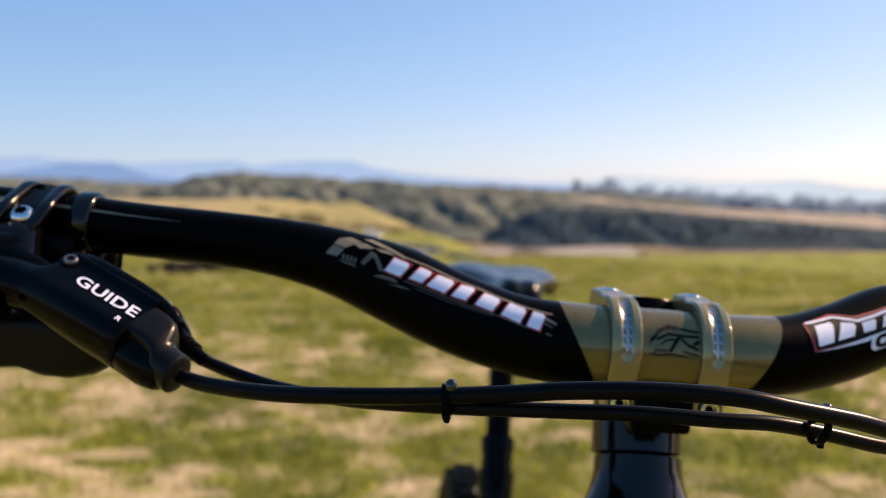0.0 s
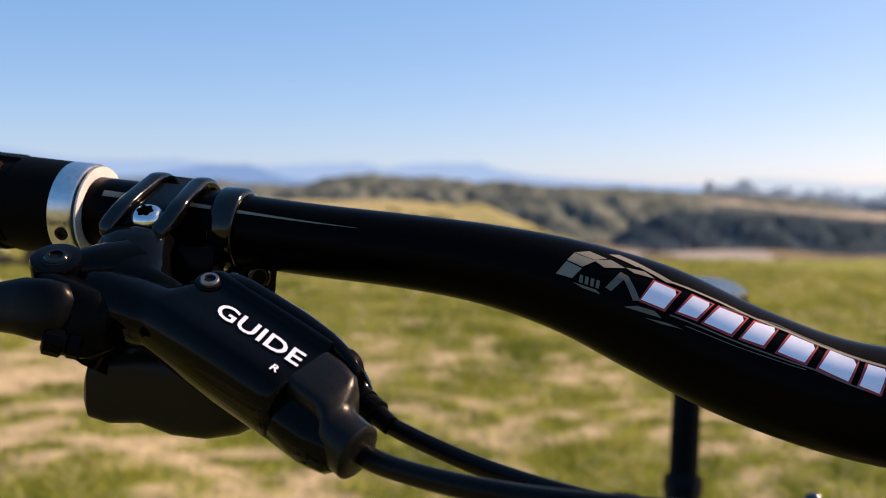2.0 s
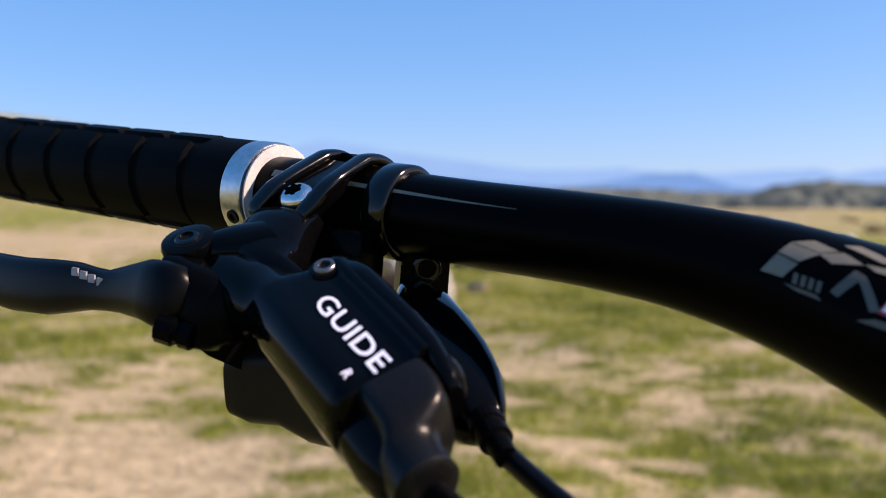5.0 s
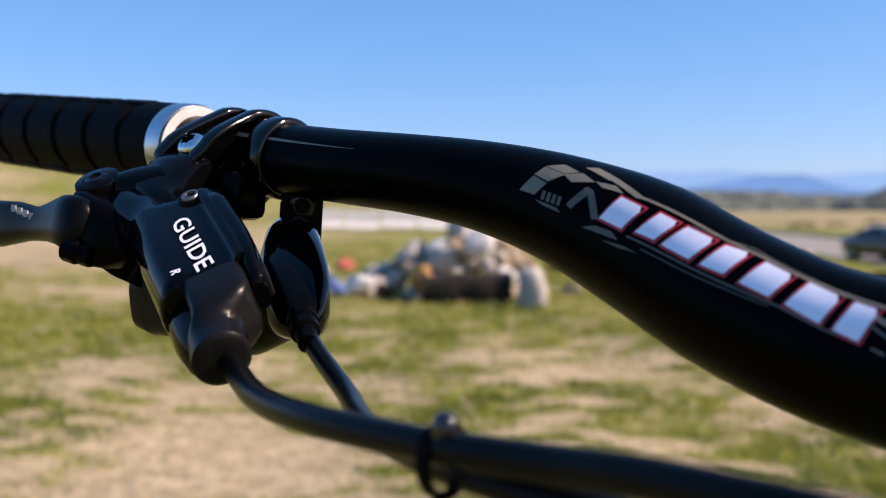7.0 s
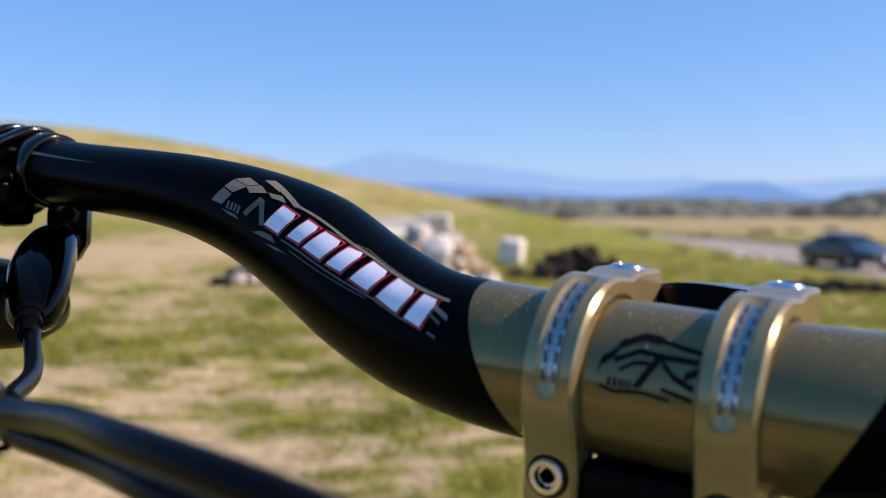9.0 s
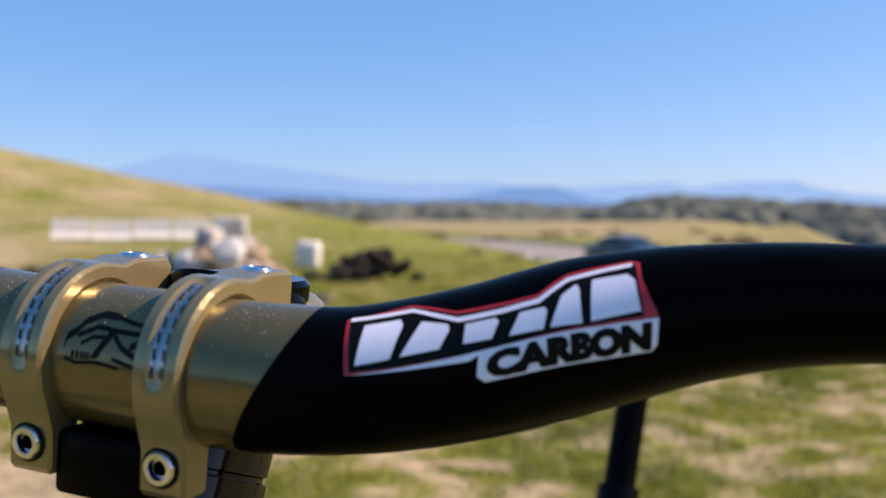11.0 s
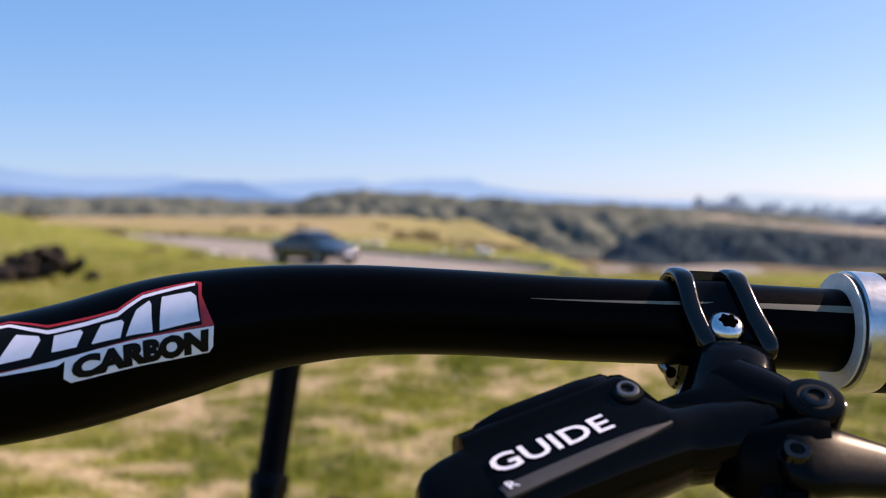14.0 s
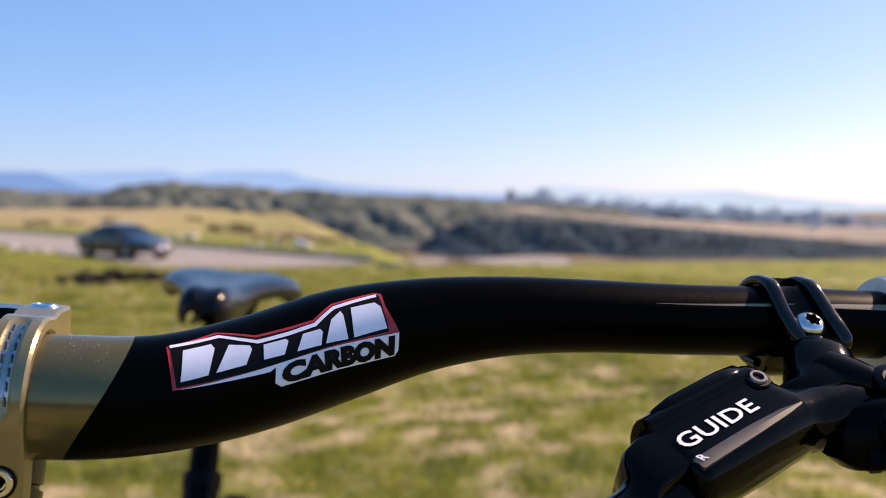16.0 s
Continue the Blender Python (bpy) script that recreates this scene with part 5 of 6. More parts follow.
def grip(side):
    """A lock-on grip with raised pads between grooves, an aluminium collar and its pale face."""
    x_in, fat = (-0.2990, 1.0) if side < 0 else (0.2900, 1.07)
    def at(d):
        return x_in + side * d
    def turned(d0, rows, seg=44):
        bm, rings_ = bmesh.new(), []
        for d, r in rows:
            x = at(d0 + d)
            t, front, up = bar_frame(x)
            rings_.append([bar_axis(x) + front * (fat * r * math.cos(k * math.tau / seg)) + up * (fat * r * math.sin(k * math.tau / seg)) for k in range(seg)])
        return loft(bm, rings_)
    root = part("grip", turned(0.0075, [(0.0010, 0.0125), (0.0015, 0.0158), (0.0178, 0.0159), (0.0184, 0.0150), (0.060, 0.0150), (0.146, 0.0150), (0.147, 0.0160), (0.150, 0.0160), (0.151, 0.0120)]), M_RUBBER, bike, "black rubber lock-on grip with raised pads", 50, STEER)
    part("collar", turned(0.0, [(0.0004, 0.0118), (0.0004, 0.0154), (0.0010, 0.0159), (0.0084, 0.0159), (0.0090, 0.0153), (0.0090, 0.0118)]), M_ALU, root, "bright aluminium collar", 40)
    part("collar_face", turned(-0.0012, [(0, 0.0117), (0, 0.0152), (0.0008, 0.0150), (0.0008, 0.0117)]), M_ALU_WHITE, root, "pale silver collar face", 40)
    sx = at(0.0036)
    part("collar_screw", lathe(bmesh.new(), on_bar(sx, -28, 0.0040), on_bar(sx, -28, 0.0060), [(0, 0.0022), (0.0009, 0.0022), (0.0009, 0.0012), (0.0002, 0.0010), (0.0002, 0.0001)], 16), M_INK, root)
    steps_u, steps_w = (0.0, 0.07, 0.5, 0.93, 1.0), (0.0, 0.03, 0.2, 0.4, 0.6, 0.8, 0.97, 1.0)
    for i in range(5):
        for j in range(3):
            a0 = j * 120 + 66
            bm, loops = bmesh.new(), []
            for fu in steps_u:
                row = []
                for fw in steps_w:
                    edge = fu in (0.0, 1.0) or fw in (0.0, 1.0)
                    x = at(0.0270 + i * 0.0240 + fu * 0.0226 + (fw - 0.5) * 0.0060)
                    row.append(bm.verts.new(on_bar(x, a0 + fw * 115, fat * (0.0147 if edge else 0.0163) - bar_radius(x))))
                loops.append(row)
            for u in range(len(steps_u) - 1):
                for w in range(len(steps_w) - 1):
                    bm.faces.new((loops[u][w], loops[u + 1][w], loops[u + 1][w + 1], loops[u][w + 1]))
            part("pad", bm, M_RUBBER, root, "", 30)
    return root


grip(-1)
grip(1)

# ---- hoses and ties in front of the bar ----
HOSE_A = [bp(0.036, -0.0046, -0.0107), bp(0.050, -0.0042, -0.0106), (-0.162, -0.0700, -0.0158), (-0.135, -0.0850, -0.0120), (-0.102, -0.0955, -0.0076), (-0.080, -0.1010, -0.0042), (-0.0645, -0.1070, -0.0010), (-0.041, -0.1165, 0.0025), (-0.015, -0.1205, 0.0032), (0.005, -0.1190, 0.0008), (0.035, -0.1110, -0.0042), (0.060, -0.1000, -0.0122), (0.092, -0.0830, -0.0290), (0.122, -0.0500, -0.0780), (0.100, 0.0, -0.145), (0.045, 0.040, -0.200), (0.025, 0.110, -0.240)]
HOSE_B = [(-0.1990, -0.0140, -0.0105), (-0.1900, -0.0215, -0.0145), (-0.163, -0.0410, -0.0185), (-0.135, -0.0680, -0.0165), (-0.102, -0.0920, -0.0118), (-0.0645, -0.1020, -0.0085), (-0.041, -0.1110, -0.0058), (-0.015, -0.1140, -0.0055), (0.005, -0.1120, -0.0060), (0.035, -0.1050, -0.0112), (0.060, -0.0950, -0.0174), (0.088, -0.0800, -0.0360), (0.112, -0.0480, -0.0850), (0.090, 0.0, -0.150), (0.035, 0.040, -0.205), (0.018, 0.110, -0.245)]
HOSE_C = [MIRROR @ bp(0.044, -0.0062, -0.0124), MIRROR @ bp(0.056, -0.0058, -0.0125), (0.146, -0.068, -0.0320), (0.122, -0.076, -0.0520), (0.100, -0.062, -0.0850), (0.080, -0.020, -0.130), (0.040, 0.030, -0.195), (0.020, 0.110, -0.248)]
for name, pts, r in (("brake_hose", HOSE_A, 0.0029), ("shift_cable", HOSE_B, 0.0025), ("brake_hose", HOSE_C, 0.0027)):
    part(name, tube(bmesh.new(), smooth_path(pts, 12), r, 18), M_HOSE, bike, "black hose curving in front of the stem", 60, STEER)


M_BEAD = material("shiny_black_bead", (0.006, 0.006, 0.007), 0.16, scale=200, spec=0.5, coat=0.5)


def cable_tie(c, tangent):
    c, t = Vector(c), Vector(tangent).normalized()
    side = Vector((0, 1, 0)).cross(t).normalized()
    ring = bmesh.new()
    path = [c + side * (0.0052 * math.cos(k * math.tau / 24)) + t.cross(side) * (0.0044 * math.sin(k * math.tau / 24)) for k in range(25)]
    loops = []
    for k in range(24):
        radial = (path[k] - c).normalized()
        loops.append([path[k] + radial * a + t * b for a, b in ((0, -0.0012), (0.0008, -0.0012), (0.0008, 0.0012), (0, 0.0012))])
    tube_bm = bmesh.new()
    loft(tube_bm, loops + [loops[0]], cap=False)
    tie = part("cable_tie", tube_bm, M_BLACK_MATT, bike, "black plastic cable tie round the hoses", 30, STEER)
    part("tie_head", lathe(bmesh.new(), c + Vector((0.001, -0.002, 0.0040)), c + Vector((0.001, -0.002, 0.0080)), [(0, 0.0019), (0.0018, 0.0021), (0.0030, 0.0018), (0.0038, 0.0010), (0.0040, 0.0002)], 16), M_BEAD, tie, "", 60)
    part("tie_tail", box(bmesh.new(), (0.0020, 0.0018, 0.0022), c + Vector((0.0005, -0.001, -0.0056)), 0.0005, pose(0, 0, 0, 0, 0, 0)), M_BLACK_MATT, tie)


cable_tie((-0.1005, -0.0945, -0.0096), (1, -0.15, 0.12))
cable_tie((0.0165, -0.1125, -0.0055), (1, 0.1, -0.2))

# ---- saddle, seat post, frame and wheels ----


def saddle_mesh():
    rows = [(0.500, 0.012, -0.018, 0.014), (0.508, 0.019, -0.011, 0.020), (0.530, 0.0225, -0.008, 0.026), (0.575, 0.0245, -0.010, 0.027), (0.600, 0.028, -0.012, 0.018), (0.635, 0.036, -0.013, 0.011), (0.670, 0.050, -0.012, 0.010), (0.705, 0.063, -0.010, 0.014), (0.735, 0.070, -0.008, 0.024), (0.752, 0.068, -0.009, 0.026), (0.764, 0.056, -0.012, 0.022), (0.770, 0.044, -0.016, 0.012)]
    bm, loops = bmesh.new(), []
    for y, hw, zt, droop in rows:
        top, low = [], []
        for k in range(17):
            u = -1 + k / 8
            z = zt - droop * abs(u) ** 2.6 - 0.004 * math.exp(-(u / 0.25) ** 2)
            top.append(Vector((hw * math.sin(u * math.pi / 2), y, z)))
            low.append(Vector((hw * 0.93 * math.sin(u * math.pi / 2), y, z - 0.007 - 0.004 * (1 - abs(u)))))
        loops.append(top + low[::-1])
    return loft(bm, loops)


M_SADDLE = material("black_saddle_cover", (0.0035, 0.004, 0.005), 0.24, second=(0.0022, 0.0022, 0.003), scale=40, rough_var=0.05, bump=0.00003, bump_scale=500, spec=0.16)
saddle = part("saddle", saddle_mesh(), M_SADDLE, bike, "black sports saddle with smooth curved wings", 50)
for s in (-1, 1):
    part("saddle_rail", tube(bmesh.new(), smooth_path([(s * 0.006, 0.545, -0.030), (s * 0.014, 0.580, -0.044), (s * 0.022, 0.630, -0.052), (s * 0.022, 0.680, -0.050), (s * 0.032, 0.735, -0.022)], 6), 0.0035, 12), M_BLACK_SATIN, saddle, "", 60)
post_top, post_low = Vector((0, 0.648, -0.045)), Vector((0, 0.592, -0.205))
seat_post = part("seat_post", lathe(bmesh.new(), post_top, post_low, [(0, 0.010), (0.004, 0.0140), (0.020, 0.0140), (0.024, 0.0128), (0.150, 0.0128), (0.168, 0.0128)], 30), M_BLACK_SATIN, bike, "black telescopic seat post", 40)
part("post_head", box(bmesh.new(), (0.046, 0.034, 0.014), (0, 0.648, -0.046), 0.005), M_BLACK_SATIN, seat_post, "", 40)
part("post_collar", lathe(bmesh.new(), post_top, post_low, [(0.142, 0.0135), (0.143, 0.0168), (0.150, 0.0174), (0.158, 0.0172), (0.159, 0.0160), (0.176, 0.0160), (0.177, 0.0185), (0.196, 0.0185), (0.197, 0.0170)], 30), M_BLACK_GLOSS, seat_post, "glossy black post collar", 40)
for s in (-1, 1):
    part("collar_bolt", lathe(bmesh.new(), (s * 0.015, 0.590, -0.232), (s * 0.020, 0.582, -0.232), [(0, 0.0035), (0.006, 0.0035), (0.006, 0.002), (0.004, 0.0018), (0.004, 0.0003)], 16), M_STEEL, seat_post)
BB, REAR, FRONT = Vector((0, 0.455, -0.700)), Vector((0, 0.905, -0.668)), Vector((0, -0.235, -0.668))
seat_low = post_top + (post_low - post_top).normalized() * 0.196
for name, pts, r in (("seat_tube", [seat_low, seat_low.lerp(BB, 0.5), BB], 0.0175), ("top_tube", [(0, 0.030, -0.085), (0, 0.26, -0.20), (0, 0.555, -0.315)], 0.021), ("down_tube", [(0, 0.010, -0.135), (0, 0.20, -0.42), BB], 0.027),
                     ("chain_stay", [BB + Vector((0.030, 0.02, 0)), (0.055, 0.65, -0.70), REAR + Vector((0.068, 0, 0))], 0.0105), ("chain_stay", [BB + Vector((-0.030, 0.02, 0)), (-0.055, 0.65, -0.70), REAR + Vector((-0.068, 0, 0))], 0.0105),
                     ("seat_stay", [(0.018, 0.555, -0.330), (0.050, 0.68, -0.46), REAR + Vector((0.068, 0, 0))], 0.009), ("seat_stay", [(-0.018, 0.555, -0.330), (-0.050, 0.68, -0.46), REAR + Vector((-0.068, 0, 0))], 0.009)):
    part(name, tube(bmesh.new(), smooth_path(pts, 8), r, 18), M_BLACK_GLOSS, bike, "", 60)
part("bottom_bracket", lathe(bmesh.new(), BB - Vector((0.045, 0, 0)), BB + Vector((0.045, 0, 0)), [(0, 0.018), (0.002, 0.023), (0.088, 0.023), (0.09, 0.018)], 28), M_BLACK_SATIN, bike, "", 40)
fork = part("fork", lathe(bmesh.new(), (-0.070, -0.030, -0.225), (0.064, -0.030, -0.225), [(0, 0.012), (0.004, 0.020), (0.130, 0.020), (0.134, 0.012)], 20), M_BLACK_GLOSS, bike, "black suspension fork", 40)
for s in (-1, 1):
    a, b = Vector((s * 0.062 - 0.003, -0.035, -0.20)), Vector((s * 0.062 - 0.003, FRONT.y, FRONT.z))
    part("fork_leg", tube(bmesh.new(), [a.lerp(b, k / 6) for k in range(7)], lambda u: 0.0175 if u < 0.35 else 0.022, 18), M_BLACK_SATIN, fork, "", 50)


def wheel(name, c):
    R, r = 0.336, 0.0275
    root = None
    bm, loops = bmesh.new(), []
    for k in range(72):
        a = k * math.tau / 72
        d = Vector((0, math.cos(a), math.sin(a)))
        loops.append([d * (R + r * math.cos(j * math.tau / 16)) + Vector((r * math.sin(j * math.tau / 16), 0, 0)) for j in range(16)])
    loft(bm, loops + [loops[0]], cap=False)
    bmesh.ops.remove_doubles(bm, verts=bm.verts, dist=1e-6)
    root = part(name, bm, M_RUBBER, bike, "knobbly black mountain bike tyre and wheel", 60, Matrix.Translation(c))
    knobs = bmesh.new()
    for k in range(72):
        a = k * math.tau / 72
        for off, da in ((-0.019, 0.02), (-0.007, 0), (0.007, 0.02), (0.019, 0)):
            rr = R + math.sqrt(max(0, r * r - off * off)) + 0.0015
            m = Matrix.Rotation(a + da, 4, "X") @ Matrix.Translation((off, rr, 0))
            box(knobs, (0.009, 0.006, 0.014), (0, 0, 0), 0, m)
    tagged(part("tread", knobs, M_RUBBER, root, "small rubber tread knobs"), kind="stuff")
    bm, loops = bmesh.new(), []
    for k in range(64):
        a = k * math.tau / 64
        d = Vector((0, math.cos(a), math.sin(a)))
        loops.append([d * rr + Vector((xx, 0, 0)) for rr, xx in ((0.316, -0.014), (0.316, 0.014), (0.298, 0.010), (0.294, 0), (0.298, -0.010))])
    loft(bm, loops + [loops[0]], cap=False)
    part("rim", bm, M_BLACK_SATIN, root, "", 30)
    part("hub", lathe(bmesh.new(), (-0.06, 0, 0), (0.06, 0, 0), [(0, 0.010), (0.030, 0.012), (0.032, 0.026), (0.036, 0.026), (0.040, 0.014), (0.084, 0.014), (0.088, 0.026), (0.092, 0.026), (0.096, 0.012), (0.12, 0.010)], 20), M_BLACK_SATIN, root, "", 40)
    for k in range(28):
        a = k * math.tau / 28
        s = 1 if k % 2 else -1
        p, q = Vector((s * 0.028, 0.025 * math.cos(a + 0.9 * (1 if k % 4 < 2 else -1)), 0.025 * math.sin(a + 0.9 * (1 if k % 4 < 2 else -1)))), Vector((0, 0.297 * math.cos(a), 0.297 * math.sin(a)))
        part("spoke", tube(bmesh.new(), [p, p.lerp(q, 0.5), q], 0.0011, 5), M_STEEL, root)
    part("brake_disc", lathe(bmesh.new(), (-0.046, 0, 0), (-0.044, 0, 0), [(0, 0.060), (0, 0.090), (0.0018, 0.090), (0.0018, 0.060)], 40), M_STEEL, root, "", 30)


wheel("rear_wheel", REAR)
wheel("front_wheel", FRONT)


# ---- things on the land ----
def spot(bearing, distance, lift=0.0):
    x, y = distance * math.sin(radians(bearing)), distance * math.cos(radians(bearing))
    return Vector((x, y, float(ground_z(x, y)) + lift))


# a parked saloon car
M_CAR = material("dark_grey_metallic_paint", (0.030, 0.034, 0.045), 0.28, 0.35, second=(0.024, 0.027, 0.036), scale=3, coat=0.9, rough_var=0.04)
M_GLASS_DARK = material("tinted_car_glass", (0.010, 0.013, 0.016), 0.06, second=(0.008, 0.010, 0.012), scale=4, spec=0.6)
M_CHROME = material("chrome", (0.75, 0.76, 0.78), 0.10, 1.0, scale=30)
M_LAMP = material("clear_headlight", (0.55, 0.57, 0.60), 0.12, 0.4, scale=30, coat=0.8)
M_TYRE = material("tyre_rubber", (0.020, 0.020, 0.020), 0.8, scale=20)


def car(at, heading):
    root = thing("car", pose(at.x, at.y, at.z, 0, 0, heading), "dark grey saloon car parked beside the grass verge", "car")
    # stations along the car: x, half width, sill height, shoulder height
    rows = [(-2.42, 0.62, 0.50, 0.80), (-2.36, 0.78, 0.36, 0.98), (-2.15, 0.86, 0.30, 1.03), (-1.75, 0.905, 0.26, 1.02), (-1.0, 0.92, 0.24, 0.98), (0.0, 0.925, 0.23, 0.96), (0.9, 0.92, 0.23, 0.96), (1.35, 0.91, 0.24, 0.92), (1.85, 0.875, 0.26, 0.83), (2.2, 0.80, 0.28, 0.74), (2.38, 0.66, 0.32, 0.66), (2.44, 0.50, 0.38, 0.56)]
    loops = []
    for x, hw, zl, zh in rows:
        h = zh - zl
        prof = [(0.0, zl), (0.80, zl), (0.97, zl + 0.12 * h), (1.0, zl + 0.45 * h), (0.985, zl + 0.72 * h), (0.93, zl + 0.92 * h), (0.80, zh), (0.4, zh + 0.035), (0.0, zh + 0.045)]
        right = [Vector((x, hw * a, z)) for a, z in prof]
        left = [Vector((x, -hw * a, z)) for a, z in prof[1:-1]][::-1]
        loops.append(right + left)
    body = part("body", loft(bmesh.new(), loops), M_CAR, root, "dark grey metallic bodywork", 40)
    cab = []
    for z, x0, x1, hw in ((0.93, -1.95, 1.22, 0.86), (1.08, -1.62, 0.92, 0.81), (1.22, -1.30, 0.62, 0.745), (1.34, -0.98, 0.32, 0.68), (1.42, -0.72, 0.06, 0.60), (1.45, -0.52, -0.12, 0.48)):
        cab.append(squircle(((x0 + x1) / 2, 0, z), (1, 0, 0), (0, 1, 0), (x1 - x0) / 2, hw, 5.0, 40))
    part("cabin_glass", loft(bmesh.new(), cab), M_GLASS_DARK, root, "tinted glass cabin", 50)
    roof = [squircle((-0.35, 0, z), (1, 0, 0), (0, 1, 0), hu, hw, p, 40) for z, hu, hw, p in ((1.365, 0.64, 0.690, 5), (1.405, 0.56, 0.665, 5), (1.440, 0.46, 0.62, 4.5), (1.463, 0.33, 0.52, 4), (1.474, 0.18, 0.34, 3.5))]
    part("roof", loft(bmesh.new(), roof), M_CAR, root, "", 50)
    for s in (-1, 1):
        for x0, z0, x1, z1, w0, w1 in ((1.20, 0.93, 0.20, 1.39, 0.80, 0.655), (-0.28, 0.95, -0.30, 1.40, 0.862, 0.690), (-1.90, 0.94, -0.88, 1.39, 0.80, 0.655), (-1.25, 0.95, -1.02, 1.30, 0.860, 0.715)):
            part("pillar", tube(bmesh.new(), [Vector((x0, s * w0, z0)), Vector(((x0 + x1) / 2, s * (w0 + w1) / 2 + s * 0.015, (z0 + z1) / 2)), Vector((x1, s * w1, z1))], 0.032, 8), M_CAR, root, "", 40)
        part("window_trim", box(bmesh.new(), (2.5, 0.012, 0.018), (-0.30, s * 0.862, 0.972), 0.004), M_CHROME, root)
        for x in (-0.95, 0.08):
            part("door_handle", box(bmesh.new(), (0.20, 0.03, 0.03), (x, s * 0.918, 0.86), 0.01), M_CAR, root)
        for x in (-0.28, 0.86):
            part("door_gap", box(bmesh.new(), (0.012, 0.012, 0.58), (x, s * 0.917, 0.62), 0.002), M_INK, root)
        part("side_mirror", loft(bmesh.new(), [squircle((0.80, s * (0.90 + d), 1.0), (1, 0, 0), (0, 0, 1), 0.09 * k, 0.075 * k, 3, 16) for d, k in ((0, 0.4), (0.05, 0.9), (0.15, 1.0), (0.19, 0.6))]), M_CAR, root, "", 50)
        part("headlight", loft(bmesh.new(), [squircle((2.27 - d * 1.6, s * (0.56 + d), 0.70), (0.3, -0.5 * s, 0.05), (0, 0, 1), 0.05, 0.055 * k, 3, 16) for d, k in ((-0.10, 0.6), (0.0, 0.9), (0.12, 1.0), (0.20, 0.7))]), M_LAMP, root, "clear headlight", 50)
        part("fog_lamp", box(bmesh.new(), (0.05, 0.20, 0.06), (2.34, s * 0.60, 0.42), 0.02), M_INK, root)
        part("tail_light", box(bmesh.new(), (0.20, 0.20, 0.14), (-2.30, s * 0.68, 0.88), 0.04), material("red_lens", (0.25, 0.01, 0.01), 0.15, scale=20, coat=0.8), root)
        for x in (-1.42, 1.38):
            part("wheel_arch", lathe(bmesh.new(), (x, s * 0.70, 0.335), (x, s * 0.935, 0.335), [(0, 0.385), (0.226, 0.385), (0.230, 0.370), (0.230, 0.0)], 32), M_INK, root, "", 30)
            w = part("wheel", lathe(bmesh.new(), (x, s * 0.72, 0.335), (x, s * 0.95, 0.335), [(0, 0.30), (0.02, 0.33), (0.19, 0.335), (0.218, 0.315), (0.220, 0.235), (0.20, 0.22)], 36), M_TYRE, root, "", 40)
            rim = bmesh.new()
            for k in range(10):
                m = Matrix.Translation((x, s * 0.937, 0.335)) @ Matrix.Rotation(k * math.tau / 10, 4, "Y")
                box(rim, (0.030, 0.02, 0.19), (0, 0, 0.115), 0.005, m, 1)
            join(rim, lathe(bmesh.new(), (x, s * 0.925, 0.335), (x, s * 0.945, 0.335), [(0, 0.05), (0.02, 0.05), (0.024, 0.03)], 16))
            join(rim, lathe(bmesh.new(), (x, s * 0.925, 0.335), (x, s * 0.945, 0.335), [(0, 0.215), (0.02, 0.232), (0.022, 0.225), (0.0, 0.200)], 36))
            part("rim", rim, M_ALU, w, "silver spoked rim", 40)
    part("grille", box(bmesh.new(), (0.06, 0.86, 0.10), (2.395, 0, 0.62), 0.02), M_CHROME, root, "chrome front grille")
    part("grille_opening", box(bmesh.new(), (0.05, 0.80, 0.035), (2.412, 0, 0.605), 0.01), M_INK, root)
    part("lower_intake", box(bmesh.new(), (0.08, 1.05, 0.12), (2.375, 0, 0.36), 0.03), M_INK, root)
    part("bumper_trim", box(bmesh.new(), (0.05, 1.10, 0.035), (2.41, 0, 0.28), 0.01), M_CHROME, root)
    part("number_plate", box(bmesh.new(), (0.02, 0.31, 0.15), (2.445, 0, 0.47), 0.004), M_WHITE, root, "plain pale plate")
    return root


car(spot(-13.75, 45.2, 0.0) * 1.0, math.degrees(math.atan2(-0.638, 0.77)))

# ---- broken concrete, earth lumps and dumped waste ----
M_RUBBLE = material("broken_concrete", (0.42, 0.40, 0.37), 0.95, second=(0.26, 0.25, 0.23), scale=5, bump=0.01, bump_scale=18, spec=0.2)
M_RUBBLE_TAN = material("dusty_tan_rubble", (0.36, 0.28, 0.19), 0.95, second=(0.25, 0.19, 0.13), scale=5, bump=0.01, bump_scale=18, spec=0.2)
M_CHAR = material("dark_charred_wood", (0.030, 0.024, 0.020), 0.9, second=(0.016, 0.013, 0.011), scale=9, bump=0.01, bump_scale=25, spec=0.2)
M_PALE = material("faded_white_plastic", (0.70, 0.69, 0.66), 0.6, second=(0.55, 0.54, 0.51), scale=4, bump=0.004, bump_scale=12)
M_ORANGE = material("faded_orange_board", (0.55, 0.27, 0.08), 0.8, second=(0.42, 0.20, 0.06), scale=6)
M_BLUE = material("faded_blue_plastic", (0.06, 0.13, 0.32), 0.6, second=(0.05, 0.10, 0.25), scale=6)
M_RUST = material("faded_red_cloth", (0.42, 0.10, 0.07), 0.9, second=(0.30, 0.07, 0.05), scale=8)


